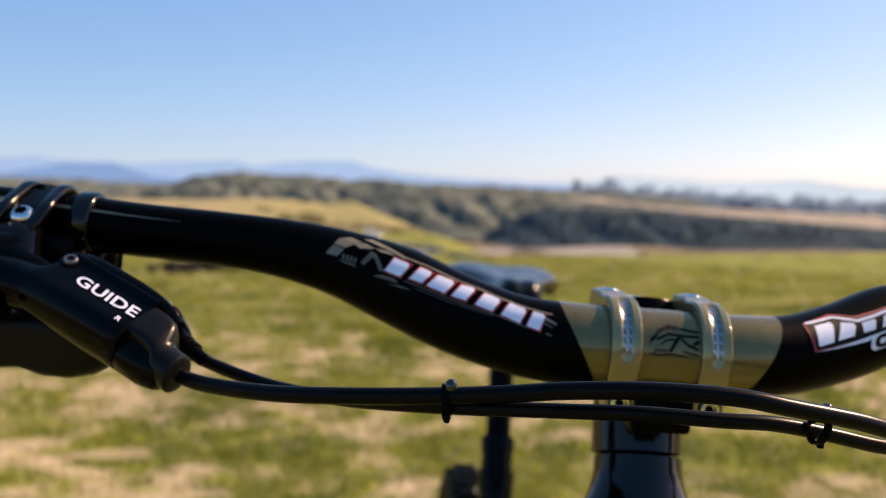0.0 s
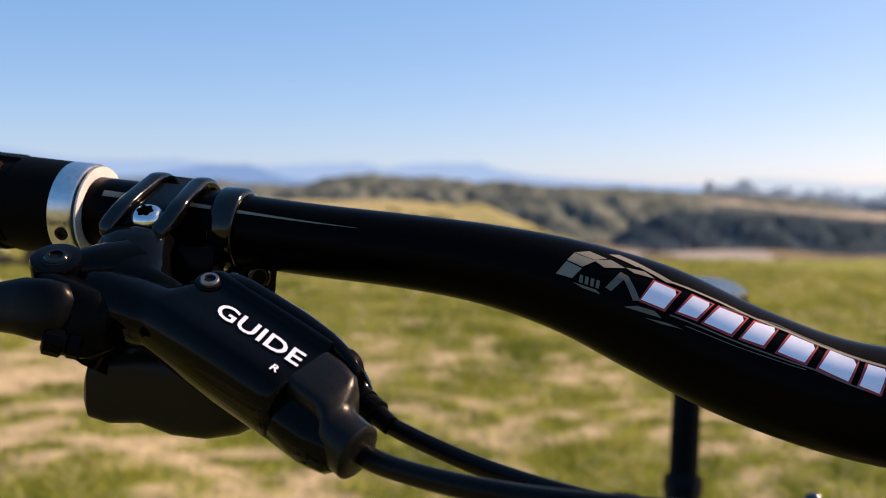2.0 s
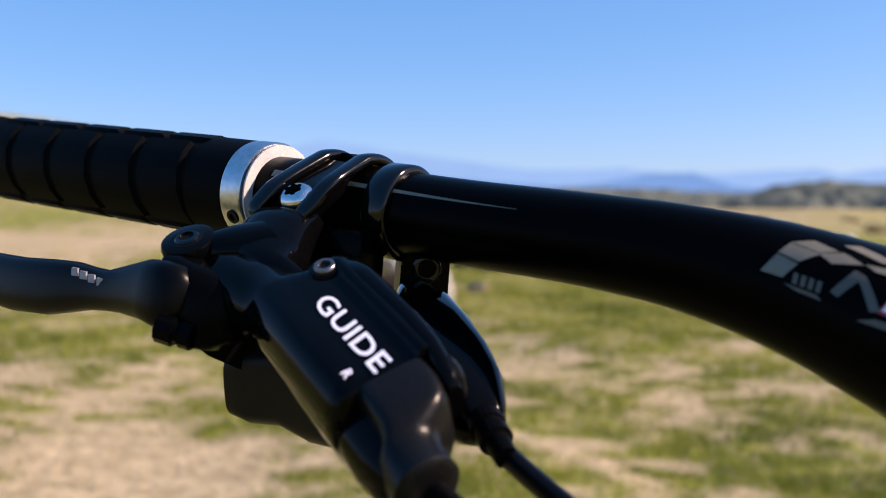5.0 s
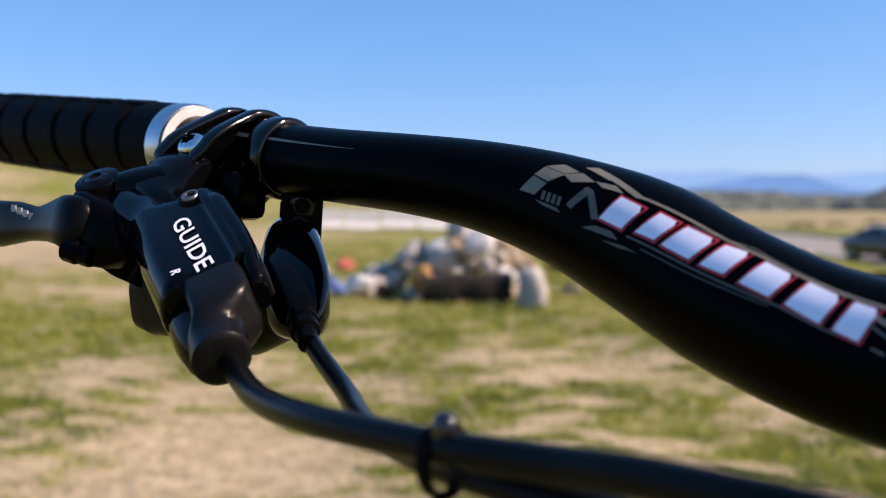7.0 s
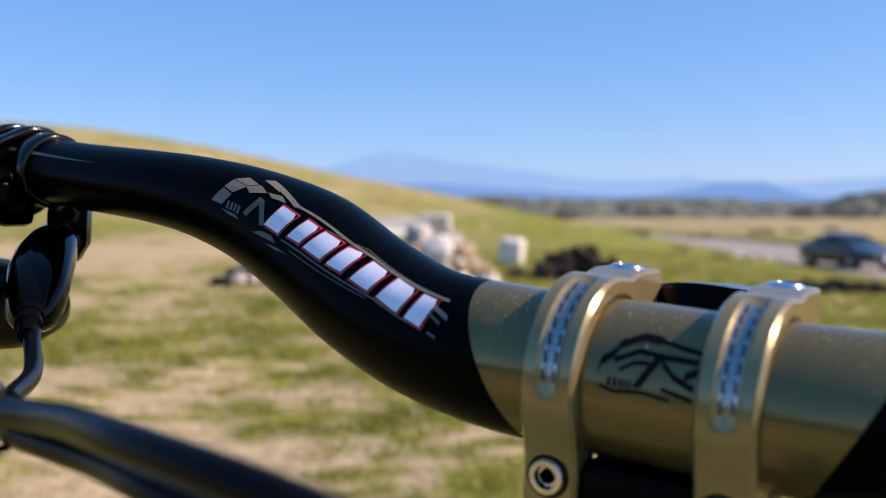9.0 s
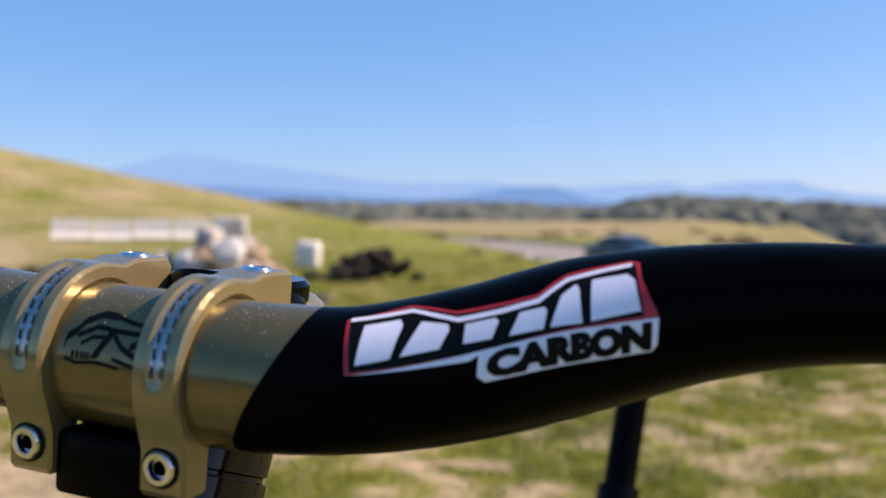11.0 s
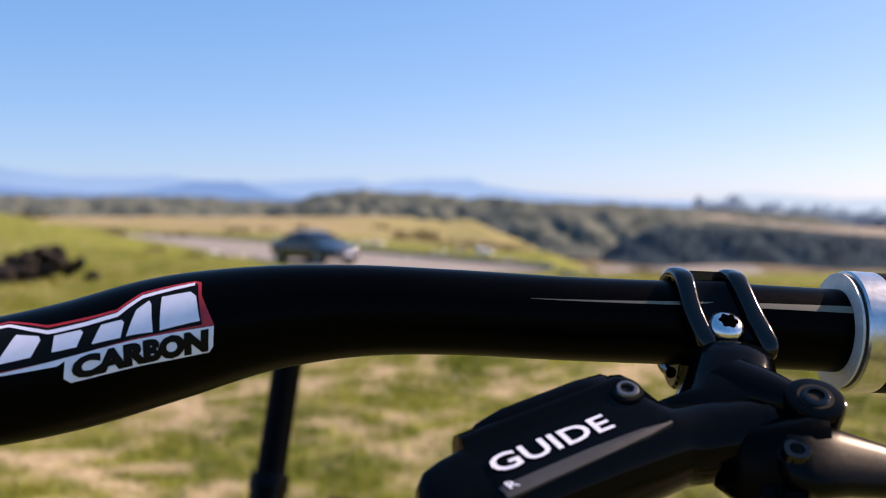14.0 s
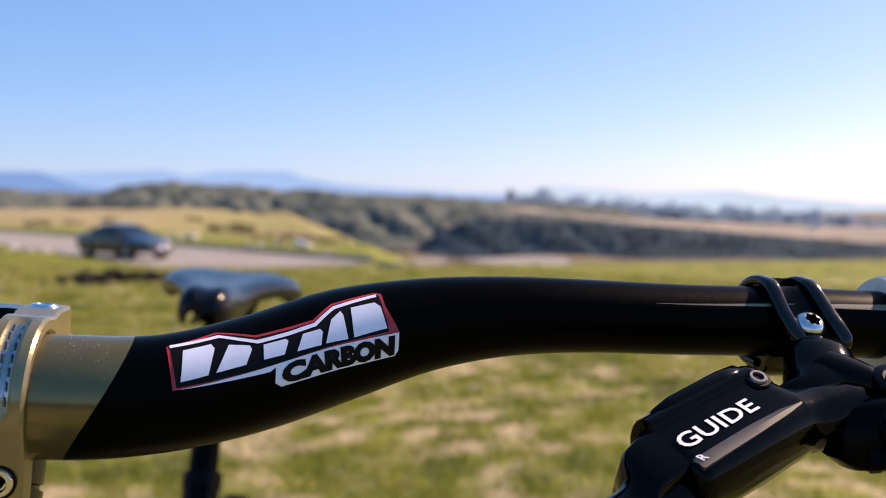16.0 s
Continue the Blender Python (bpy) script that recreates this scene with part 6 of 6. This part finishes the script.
def chunk(size, seed):
    """A rough broken block."""
    g = random.Random(seed)
    bm = bmesh.new()
    bmesh.ops.create_icosphere(bm, subdivisions=2, radius=0.5)
    planes = [(Vector((g.uniform(-1, 1), g.uniform(-1, 1), g.uniform(-1, 1))).normalized(), g.uniform(0.24, 0.40)) for _ in range(9)]
    for v in bm.verts:
        for n, d in planes:
            k = v.co.dot(n) - d
            if k > 0:
                v.co -= n * k
        v.co *= 1 + g.uniform(-0.03, 0.03)
    bmesh.ops.transform(bm, matrix=Matrix.Diagonal((*size, 1)), verts=bm.verts)
    return bm


def pile(name, label, centre, spread, height, n, sizes, mats, seed, turn=0.0, category="rubble", piece="chunk"):
    g = random.Random(seed)
    root = thing(name, pose(centre.x, centre.y, centre.z, 0, 0, turn), label, category)
    inv = pose(centre.x, centre.y, centre.z, 0, 0, turn)
    for i in range(n):
        u, w = g.gauss(0, 0.45), g.gauss(0, 0.45)
        x, y = u * spread[0], w * spread[1]
        s = g.uniform(*sizes)
        c = inv @ Vector((x, y, 0))
        low = float(ground_z(c.x, c.y)) - centre.z
        z = low + height * max(0.0, 1 - (u * u + w * w) * 0.9) * g.uniform(0.3, 1) + s * 0.10
        part(piece, chunk((s * g.uniform(0.8, 1.5), s * g.uniform(0.7, 1.2), s * g.uniform(0.5, 1.0)), seed * 100 + i), g.choice(mats), root, "", None, pose(x, y, z, g.uniform(-25, 25), g.uniform(-25, 25), g.uniform(0, 360)))
    return root


view_turn = 38
big = pile("rubble_pile", "heap of pale broken concrete and mixed waste on grass", spot(-37.5, 12.6), (1.25, 0.7), 0.75, 70, (0.18, 0.52), [M_RUBBLE, M_RUBBLE, M_RUBBLE_TAN, M_PALE, M_RUBBLE], 3, view_turn)
for i, (b, d, z, s, mt) in enumerate(((-43.2, 11.9, 0.18, 0.42, M_PALE), (-44.6, 11.8, 0.16, 0.36, M_BLUE), (-43.9, 12.0, 0.40, 0.30, M_RUST), (-39.7, 11.6, 0.30, 0.50, M_ORANGE), (-41.8, 11.6, 0.12, 0.4, M_CHAR), (-36.2, 12.0, 0.62, 0.45, M_PALE))):
    q = spot(b, d, z)
    part("waste_piece", chunk((s, s * 0.8, s * 0.7), 900 + i), mt, big, "", None, big.matrix_basis.inverted() @ pose(q.x, q.y, q.z, 10 * i, 7 * i, 40 * i))
q0, q1 = spot(-39.6, 11.4, 0.17), spot(-34.4, 11.4, 0.17)
log = thing("dark_beam", axis_matrix(q0, q1), "dark weathered beam lying in front of the rubble", "beam")
part("beam", loft(bmesh.new(), [squircle((0.02 * math.sin(k * 2.1), 0.015 * math.cos(k * 1.7), (q1 - q0).length * k / 8), (1, 0, 0), (0, 1, 0), 0.17 + 0.02 * math.sin(k * 3.3), 0.16 + 0.02 * math.cos(k * 2.3), 3, 18) for k in range(9)]), M_CHAR, log, "", 50)
sack = thing("white_sack", pose(*spot(-33.3, 11.0), 0, 0, 20), "dirty white sack standing beside the rubble", "sack")
part("sack", loft(bmesh.new(), [squircle((0.02 * math.sin(z * 9), 0.02 * math.cos(z * 7), z), (1, 0, 0), (0, 1, 0), h, h * 0.8, 2.6, 20) for z, h in ((0.0, 0.13), (0.06, 0.17), (0.22, 0.16), (0.36, 0.13), (0.44, 0.06))]), M_RUBBLE, sack, "", 60)
sack2 = thing("white_block", pose(*spot(-31.9, 21.5), 0, 4, 25), "upright white plastic block on the grass", "block")
part("block", box(bmesh.new(), (0.52, 0.42, 0.58), (0, 0, 0.28), 0.10, seg=3), M_PALE, sack2, "", 40)
pile("charred_pile", "heap of dark charred wood lumps in dry grass", spot(-28.2, 16.8), (0.95, 0.5), 0.42, 60, (0.14, 0.42), [M_CHAR], 5, 28, "wood pile", "lump")
pile("earth_edge", "row of dark earth lumps along the grass edge", spot(-14.3, 15.2), (0.95, 0.18), 0.14, 46, (0.12, 0.26), [M_CHAR], 7, 14, "earth lumps", "lump")
pile("dark_waste_pile", "low heap of dark waste with blue scraps", spot(-46.8, 16.3), (0.8, 0.4), 0.25, 26, (0.2, 0.45), [M_CHAR, M_CHAR, M_BLUE, M_RUBBLE], 9, 47, "waste", "lump")
pile("roadside_rubble", "scattered pale rubble on the road verge", spot(-18.6, 49.0), (1.5, 0.5), 0.20, 30, (0.12, 0.34), [M_PALE, M_RUBBLE], 13, 18)
pile("roadside_rubble", "scattered pale rubble behind the kerb", spot(-10.6, 64.0), (1.9, 0.8), 0.20, 26, (0.15, 0.40), [M_PALE, M_RUBBLE], 15, 10)
pile("roadside_rubble", "small stones along the kerb", spot(-5.6, 53.5), (2.4, 0.5), 0.1, 26, (0.15, 0.4), [M_PALE, M_RUBBLE, M_RUBBLE_TAN], 16, 10)
bag = thing("white_bag", pose(*spot(-4.15, 48.2, 0.05), 0, 20, -25), "torn white bag dumped at the kerb", "bag")
part("bag", loft(bmesh.new(), [squircle((x, 0.05 * math.sin(x * 5), 0.22 + 0.05 * math.sin(x * 7)), (0, 1, 0), (0, 0, 1), h, h * 0.75, 2.4, 18) for x, h in ((-0.50, 0.06), (-0.42, 0.16), (-0.22, 0.24), (-0.05, 0.15), (0.12, 0.21), (0.30, 0.14), (0.45, 0.07))]), M_PALE, bag, "", 60)
cover_plate = thing("manhole_cover", pose(*spot(-2.9, 45.6, 0.03)), "round iron cover set in the road", "manhole")
part("plate", lathe(bmesh.new(), (0, 0, -0.02), (0, 0, 1), [(0, 0.55), (0.025, 0.55), (0.028, 0.50), (0.028, 0.0)], 28), M_CONCRETE, cover_plate)

# white barriers and a container, far across the field
for i, b in enumerate((-44.6, -42.5, -40.4, -38.3)):
    p = spot(b, 36)
    bar_ = thing("road_barrier", pose(p.x, p.y, p.z, 0, 0, 40), "white concrete barrier standing in the field", "barrier", "white barriers")
    out = [(-0.30, 0), (0.30, 0), (0.30, 0.10), (0.12, 0.35), (0.09, 0.95), (-0.09, 0.95), (-0.12, 0.35), (-0.30, 0.10)]
    part("barrier", extrude_outline(bmesh.new(), [(u * 0.75, w * 0.75) for u, w in out], 1.25, lambda a, b2, c: Vector((c, a, b2))), M_PALE, bar_, "", 20)
p = spot(-36.2, 36.5)
box_ = thing("white_container", pose(p.x, p.y, p.z, 0, 0, 36), "small white site box in the field", "container")
part("container", box(bmesh.new(), (1.2, 1.0, 0.85), (0, 0, 0.42), 0.04), M_PALE, box_, "", 30)
part("container_door", box(bmesh.new(), (0.5, 0.03, 0.68), (0.2, -0.51, 0.42), 0.01), M_RUBBLE, box_)

# ---- street lamps ----
M_POLE = material("galvanised_pole", (0.42, 0.43, 0.43), 0.45, 0.8, scale=4)


def street_lamp(at, height, turn):
    root = thing("street_lamp", pose(at.x, at.y, at.z, 0, 0, turn), "slim grey street lamp with one curved arm", "street lamp", "street lamps")
    part("pole", lathe(bmesh.new(), (0, 0, 0), (0, 0, 1), [(0, 0.22), (0.4, 0.20), (0.42, 0.13), (height * 0.93, 0.09)], 12), M_POLE, root, "", 40)
    part("arm", tube(bmesh.new(), smooth_path([(0, 0, height * 0.92), (0.15, 0, height * 0.97), (0.8, 0, height), (1.8, 0, height)], 5), 0.07, 8), M_POLE, root, "", 50)
    part("lamp_head", box(bmesh.new(), (0.9, 0.35, 0.18), (2.0, 0, height - 0.03), 0.06), M_POLE, root, "", 40)


street_lamp(spot(6.4, 376, 0.5), 8.6, 0)
street_lamp(spot(2.2, 400, 0.5), 8.6, 150)
street_lamp(spot(-17.9, 230, -3.3), 6.0, 20)
street_lamp(spot(-22.6, 420), 8.0, 20)

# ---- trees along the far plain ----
# Blue air haze over the far trees is painted into the leaf colours.
M_LEAF = material("leaves_with_blue_haze", (0.32, 0.48, 0.64), 0.9, second=(0.26, 0.40, 0.54), scale=0.8, spec=0.15)
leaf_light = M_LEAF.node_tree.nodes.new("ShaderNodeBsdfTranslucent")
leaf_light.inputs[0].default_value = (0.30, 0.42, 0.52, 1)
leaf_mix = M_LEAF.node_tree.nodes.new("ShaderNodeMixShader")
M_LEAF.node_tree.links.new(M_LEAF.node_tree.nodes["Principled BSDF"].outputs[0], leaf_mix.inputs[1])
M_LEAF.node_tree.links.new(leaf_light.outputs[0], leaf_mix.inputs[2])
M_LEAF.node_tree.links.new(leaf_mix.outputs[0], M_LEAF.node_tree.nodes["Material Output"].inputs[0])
M_BARK = material("grey_bark", (0.12, 0.095, 0.07), 0.9, scale=2)


def leaf_clump(bm, g, centre, radius, n, leaf):
    """Small three-cornered leaves and twig ends scattered through an uneven ball."""
    for _ in range(n):
        d = Vector((g.gauss(0, 1), g.gauss(0, 1), g.gauss(0, 0.8)))
        c = Vector(centre) + d.normalized() * radius * g.random() ** 0.45
        u = Vector((g.uniform(-1, 1), g.uniform(-1, 1), g.uniform(-1, 1))).normalized() * leaf * g.uniform(0.6, 1.5)
        w = u.cross(d).normalized() * leaf * g.uniform(0.3, 0.8)
        bm.faces.new((bm.verts.new(c - u), bm.verts.new(c + w), bm.verts.new(c + u)))


def tree_parts(seed, tall, wide):
    g = random.Random(seed)
    trunk = tube(bmesh.new(), smooth_path([(0, 0, 0), (0.1, 0.05, tall * 0.25), (g.uniform(-0.4, 0.4), 0.1, tall * 0.55), (g.uniform(-0.5, 0.5), 0, tall * 0.8)], 3), lambda u: 0.28 * (1 - 0.8 * u), 7)
    for k in range(5):
        a = g.uniform(0, math.tau)
        z0 = tall * g.uniform(0.3, 0.6)
        tube(trunk, [Vector((0, 0, z0)), Vector((math.cos(a) * wide * 0.35, math.sin(a) * wide * 0.35, z0 + tall * 0.14)), Vector((math.cos(a) * wide * 0.6, math.sin(a) * wide * 0.6, z0 + tall * 0.2))], 0.07, 5)
    crown = bmesh.new()
    for k in range(46):
        a, u = g.uniform(0, math.tau), g.uniform(0.22, 1.0)
        rr = wide * math.sin(math.pi * min(1, u * 0.85 + 0.1)) ** 0.7 * g.uniform(0.25, 1)
        c = Vector((math.cos(a) * rr, math.sin(a) * rr, tall * u))
        leaf_clump(crown, g, c, wide * g.uniform(0.16, 0.30) + 0.3, 26, 0.55)
    return trunk, crown


protos = []
g_tree = random.Random(77)
for k, (tall, wide) in enumerate(((12, 4.5), (15, 5.0), (9, 5.0), (18, 4.0))):
    root = thing("tree", pose(*spot(8 + k * 0.5, 900)), "broad green tree in a hazy distant row", "tree", "distant trees")
    trunk, crown = tree_parts(60 + k, tall, wide)
    part("trunk", trunk, M_BARK, root, "", 60)
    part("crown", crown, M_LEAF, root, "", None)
    protos.append(root)


def plain_z(b, d):
    return 1.05 + 900 * math.tan(radians(float(interp(PLAIN, b)))) - 4.5


for k in range(165):
    if k < 16:
        b = g_tree.uniform(7.3, 10.0)
    else:
        b = 8.5 + 20 * ((k - 16 + g_tree.random()) / 149) ** 1.1
    d = g_tree.uniform(960, 1080)
    x, y = d * math.sin(radians(b)), d * math.cos(radians(b))
    src = protos[g_tree.choice((0, 1, 2)) if k >= 16 else g_tree.choice((1, 3))]
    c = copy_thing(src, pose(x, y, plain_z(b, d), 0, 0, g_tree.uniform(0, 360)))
    s = g_tree.uniform(0.9, 1.4) * (1.0 - 0.25 * smoothstep(20, 28, b))
    c.scale = (s * 1.5, s * 1.5, s * 1.05)
for k, root in enumerate(protos):
    b, d = 8.2 + k * 0.6, 1000
    root.matrix_basis = pose(d * math.sin(radians(b)), d * math.cos(radians(b)), plain_z(b, d))

# white sheds far out on the plain
for b, d, w, h in ((17.6, 640, 16, 1.6), (23.9, 800, 9, 3.2)):
    x, y = d * math.sin(radians(b)), d * math.cos(radians(b))
    z = 1.05 + d * math.tan(radians(-1.20 if b < 20 else -1.02))
    shed = thing("white_shed", pose(x, y, z, 0, 0, -b), "long low white shed on the distant plain", "shed", "white sheds")
    part("shed_wall", box(bmesh.new(), (w, 4, h), (0, 0, h / 2), 0.05), M_PALE, shed)
    part("shed_roof", box(bmesh.new(), (w + 0.6, 4.6, 0.25), (0, 0, h + 0.12), 0.05), M_RUBBLE, shed)

# ---- bushes on the terrace and the valley floor ----
M_BUSH = material("olive_brown_bush", (0.17, 0.135, 0.075), 0.95, second=(0.10, 0.085, 0.045), scale=3, spec=0.1)


def bush(at, size, seed):
    g = random.Random(seed)
    root = thing("bush", pose(at.x, at.y, at.z), "low olive-brown bush in dry grass", "bush", "bushes")
    bm = bmesh.new()
    for k in range(16):
        a, u = g.uniform(0, math.tau), g.random() ** 0.5
        c = Vector((math.cos(a) * u * size * 1.3, math.sin(a) * u * size * 1.3, size * g.uniform(0.1, 0.62) * (1.1 - u * 0.6)))
        leaf_clump(bm, g, c, size * g.uniform(0.25, 0.45), 42, size * 0.09)
    part("foliage", bm, M_BUSH, root)
    return root


for k, (b, d, s) in enumerate(((-18.2, 105, 1.1), (-16.4, 112, 0.8), (-14.6, 118, 0.9), (-10.2, 108, 0.8), (-8.3, 86, 1.5), (-7.4, 80, 1.1), (-6.0, 70, 0.8), (-4.9, 64, 0.7), (-3.4, 58, 0.7), (-2.4, 55, 0.6), (-21.4, 98, 0.9), (-25, 92, 1.1), (-29, 86, 1.2), (-33, 80, 1.0), (-20.4, 36, 0.35), (-22.5, 30, 0.3),
                               (4.6, 330, 3.2), (5.3, 345, 2.4), (1.6, 350, 3.5), (-0.3, 300, 2.4), (8.8, 340, 2.2), (11.2, 350, 1.8))):
    bush(spot(b, d), s, 300 + k)


# ---- grass and straw over the plateau ----
def blades(name, n, r0, r1, tall, wide, seed, straw, mat, label, falloff=1.0):
    g = np.random.RandomState(seed)
    per = 1 if straw else 12
    k = n * 4 // per
    az = np.radians(g.uniform(-66, 34, k))
    r = r0 * (r1 / r0) ** (g.random_sample(k) ** falloff)
    x, y = r * np.sin(az), r * np.cos(az)
    keep = (g.random_sample(k) < (0.03 + 1.0 * cover(x, y) if not straw else 0.7 + 0 * x)) & (beyond_crest(x, y) < 1.0) & (ROAD_N[0] * x + ROAD_N[1] * y < ROAD_NEAR - 0.4)
    x, y, r = x[keep][:n // per], y[keep][:n // per], r[keep][:n // per]
    big = np.repeat(g.uniform(0.55, 1.0, len(x)) + 0.9 * g.random_sample(len(x)) ** 5, per)
    x, y, r = np.repeat(x, per), np.repeat(y, per), np.repeat(r, per)
    if per > 1:
        spread = (0.016 + 0.0055 * r) * big
        x, y = x + g.normal(0, 1, len(x)) * spread, y + g.normal(0, 1, len(x)) * spread
    m = len(x)
    grow = 0.6 + 0.5 * (r / r0) ** 0.6 * 0.6
    h = g.uniform(0.5, 1.3, m) * tall * big * (0.65 + 0.5 * cover(x, y)) * np.minimum(grow, 1.5)
    w = g.uniform(0.6, 1.4, m) * wide * np.clip(r / r0, 1, 4.5)
    a, lean, la = g.uniform(0, math.tau, m), (g.uniform(0.2, 0.9, m) if not straw else g.uniform(0.5, 3.0, m)), g.uniform(0, math.tau, m)
    z = ground_z(x, y) - 0.004
    base = np.stack((x, y, z), -1)
    side = np.stack((np.cos(a), np.sin(a), 0 * a), -1) * w[:, None] / 2
    tip = base + np.stack((np.cos(la) * lean * h, np.sin(la) * lean * h, h), -1)
    co = np.stack((base - side, base + side, tip), 1).reshape(-1, 3)
    me = bpy.data.meshes.new(name)
    me.vertices.add(len(co))
    me.vertices.foreach_set("co", co.ravel())
    me.loops.add(m * 3)
    me.loops.foreach_set("vertex_index", np.arange(m * 3, dtype=np.int32))
    me.polygons.add(m)
    me.polygons.foreach_set("loop_start", np.arange(0, m * 3, 3, dtype=np.int32))
    me.update(calc_edges=True)
    at = me.attributes.new("tone", "FLOAT", "POINT")
    tone = np.clip(g.normal(0.42, 0.20, m) + 0.16 * ss(5, 14, r) + 0.30 * waves(x, y, 2.2, 51) + 0.16 * waves(x, y, 0.7, 53), 0, 1)
    at.data.foreach_set("value", np.repeat(tone, 3).astype(np.float32))
    me.materials.append(mat)
    return tagged(new(name, me), label, "grass", kind="stuff")


def blade_material(name, stops):
    m = bpy.data.materials.new(name)
    m.use_nodes = True
    n, l = m.node_tree.nodes, m.node_tree.links
    p = n["Principled BSDF"]
    p.inputs["Roughness"].default_value, p.inputs["Specular IOR Level"].default_value = 0.7, 0.2
    a = n.new("ShaderNodeAttribute")
    a.attribute_name = "tone"
    c = n.new("ShaderNodeValToRGB")
    while len(c.color_ramp.elements) < len(stops):
        c.color_ramp.elements.new(0.5)
    for e, (pos, col) in zip(c.color_ramp.elements, stops):
        e.position, e.color = pos, (*col, 1)
    l.new(a.outputs["Fac"], c.inputs[0])
    l.new(c.outputs[0], p.inputs["Base Color"])
    t = n.new("ShaderNodeBsdfTranslucent")
    l.new(c.outputs[0], t.inputs[0])
    mx = n.new("ShaderNodeMixShader")
    mx.inputs[0].default_value = 0.4
    l.new(p.outputs[0], mx.inputs[1])
    l.new(t.outputs[0], mx.inputs[2])
    l.new(mx.outputs[0], n["Material Output"].inputs[0])
    return m


M_BLADE = blade_material("grass_blades", [(0.0, (0.052, 0.084, 0.011)), (0.35, (0.152, 0.195, 0.026)), (0.7, (0.310, 0.305, 0.056)), (1.0, (0.44, 0.40, 0.18))])
M_STRAW = blade_material("dry_straw", [(0.0, (0.40, 0.33, 0.20)), (1.0, (0.66, 0.57, 0.40))])
blades("grass", 420000, 2.4, 30, 0.026, 0.0050, 5, False, M_BLADE, "short green and yellow grass tufts", 0.8)
blades("dry_straw", 15000, 2.4, 32, 0.06, 0.0035, 6, True, M_STRAW, "pale dry straw stems lying in the grass", 0.9)
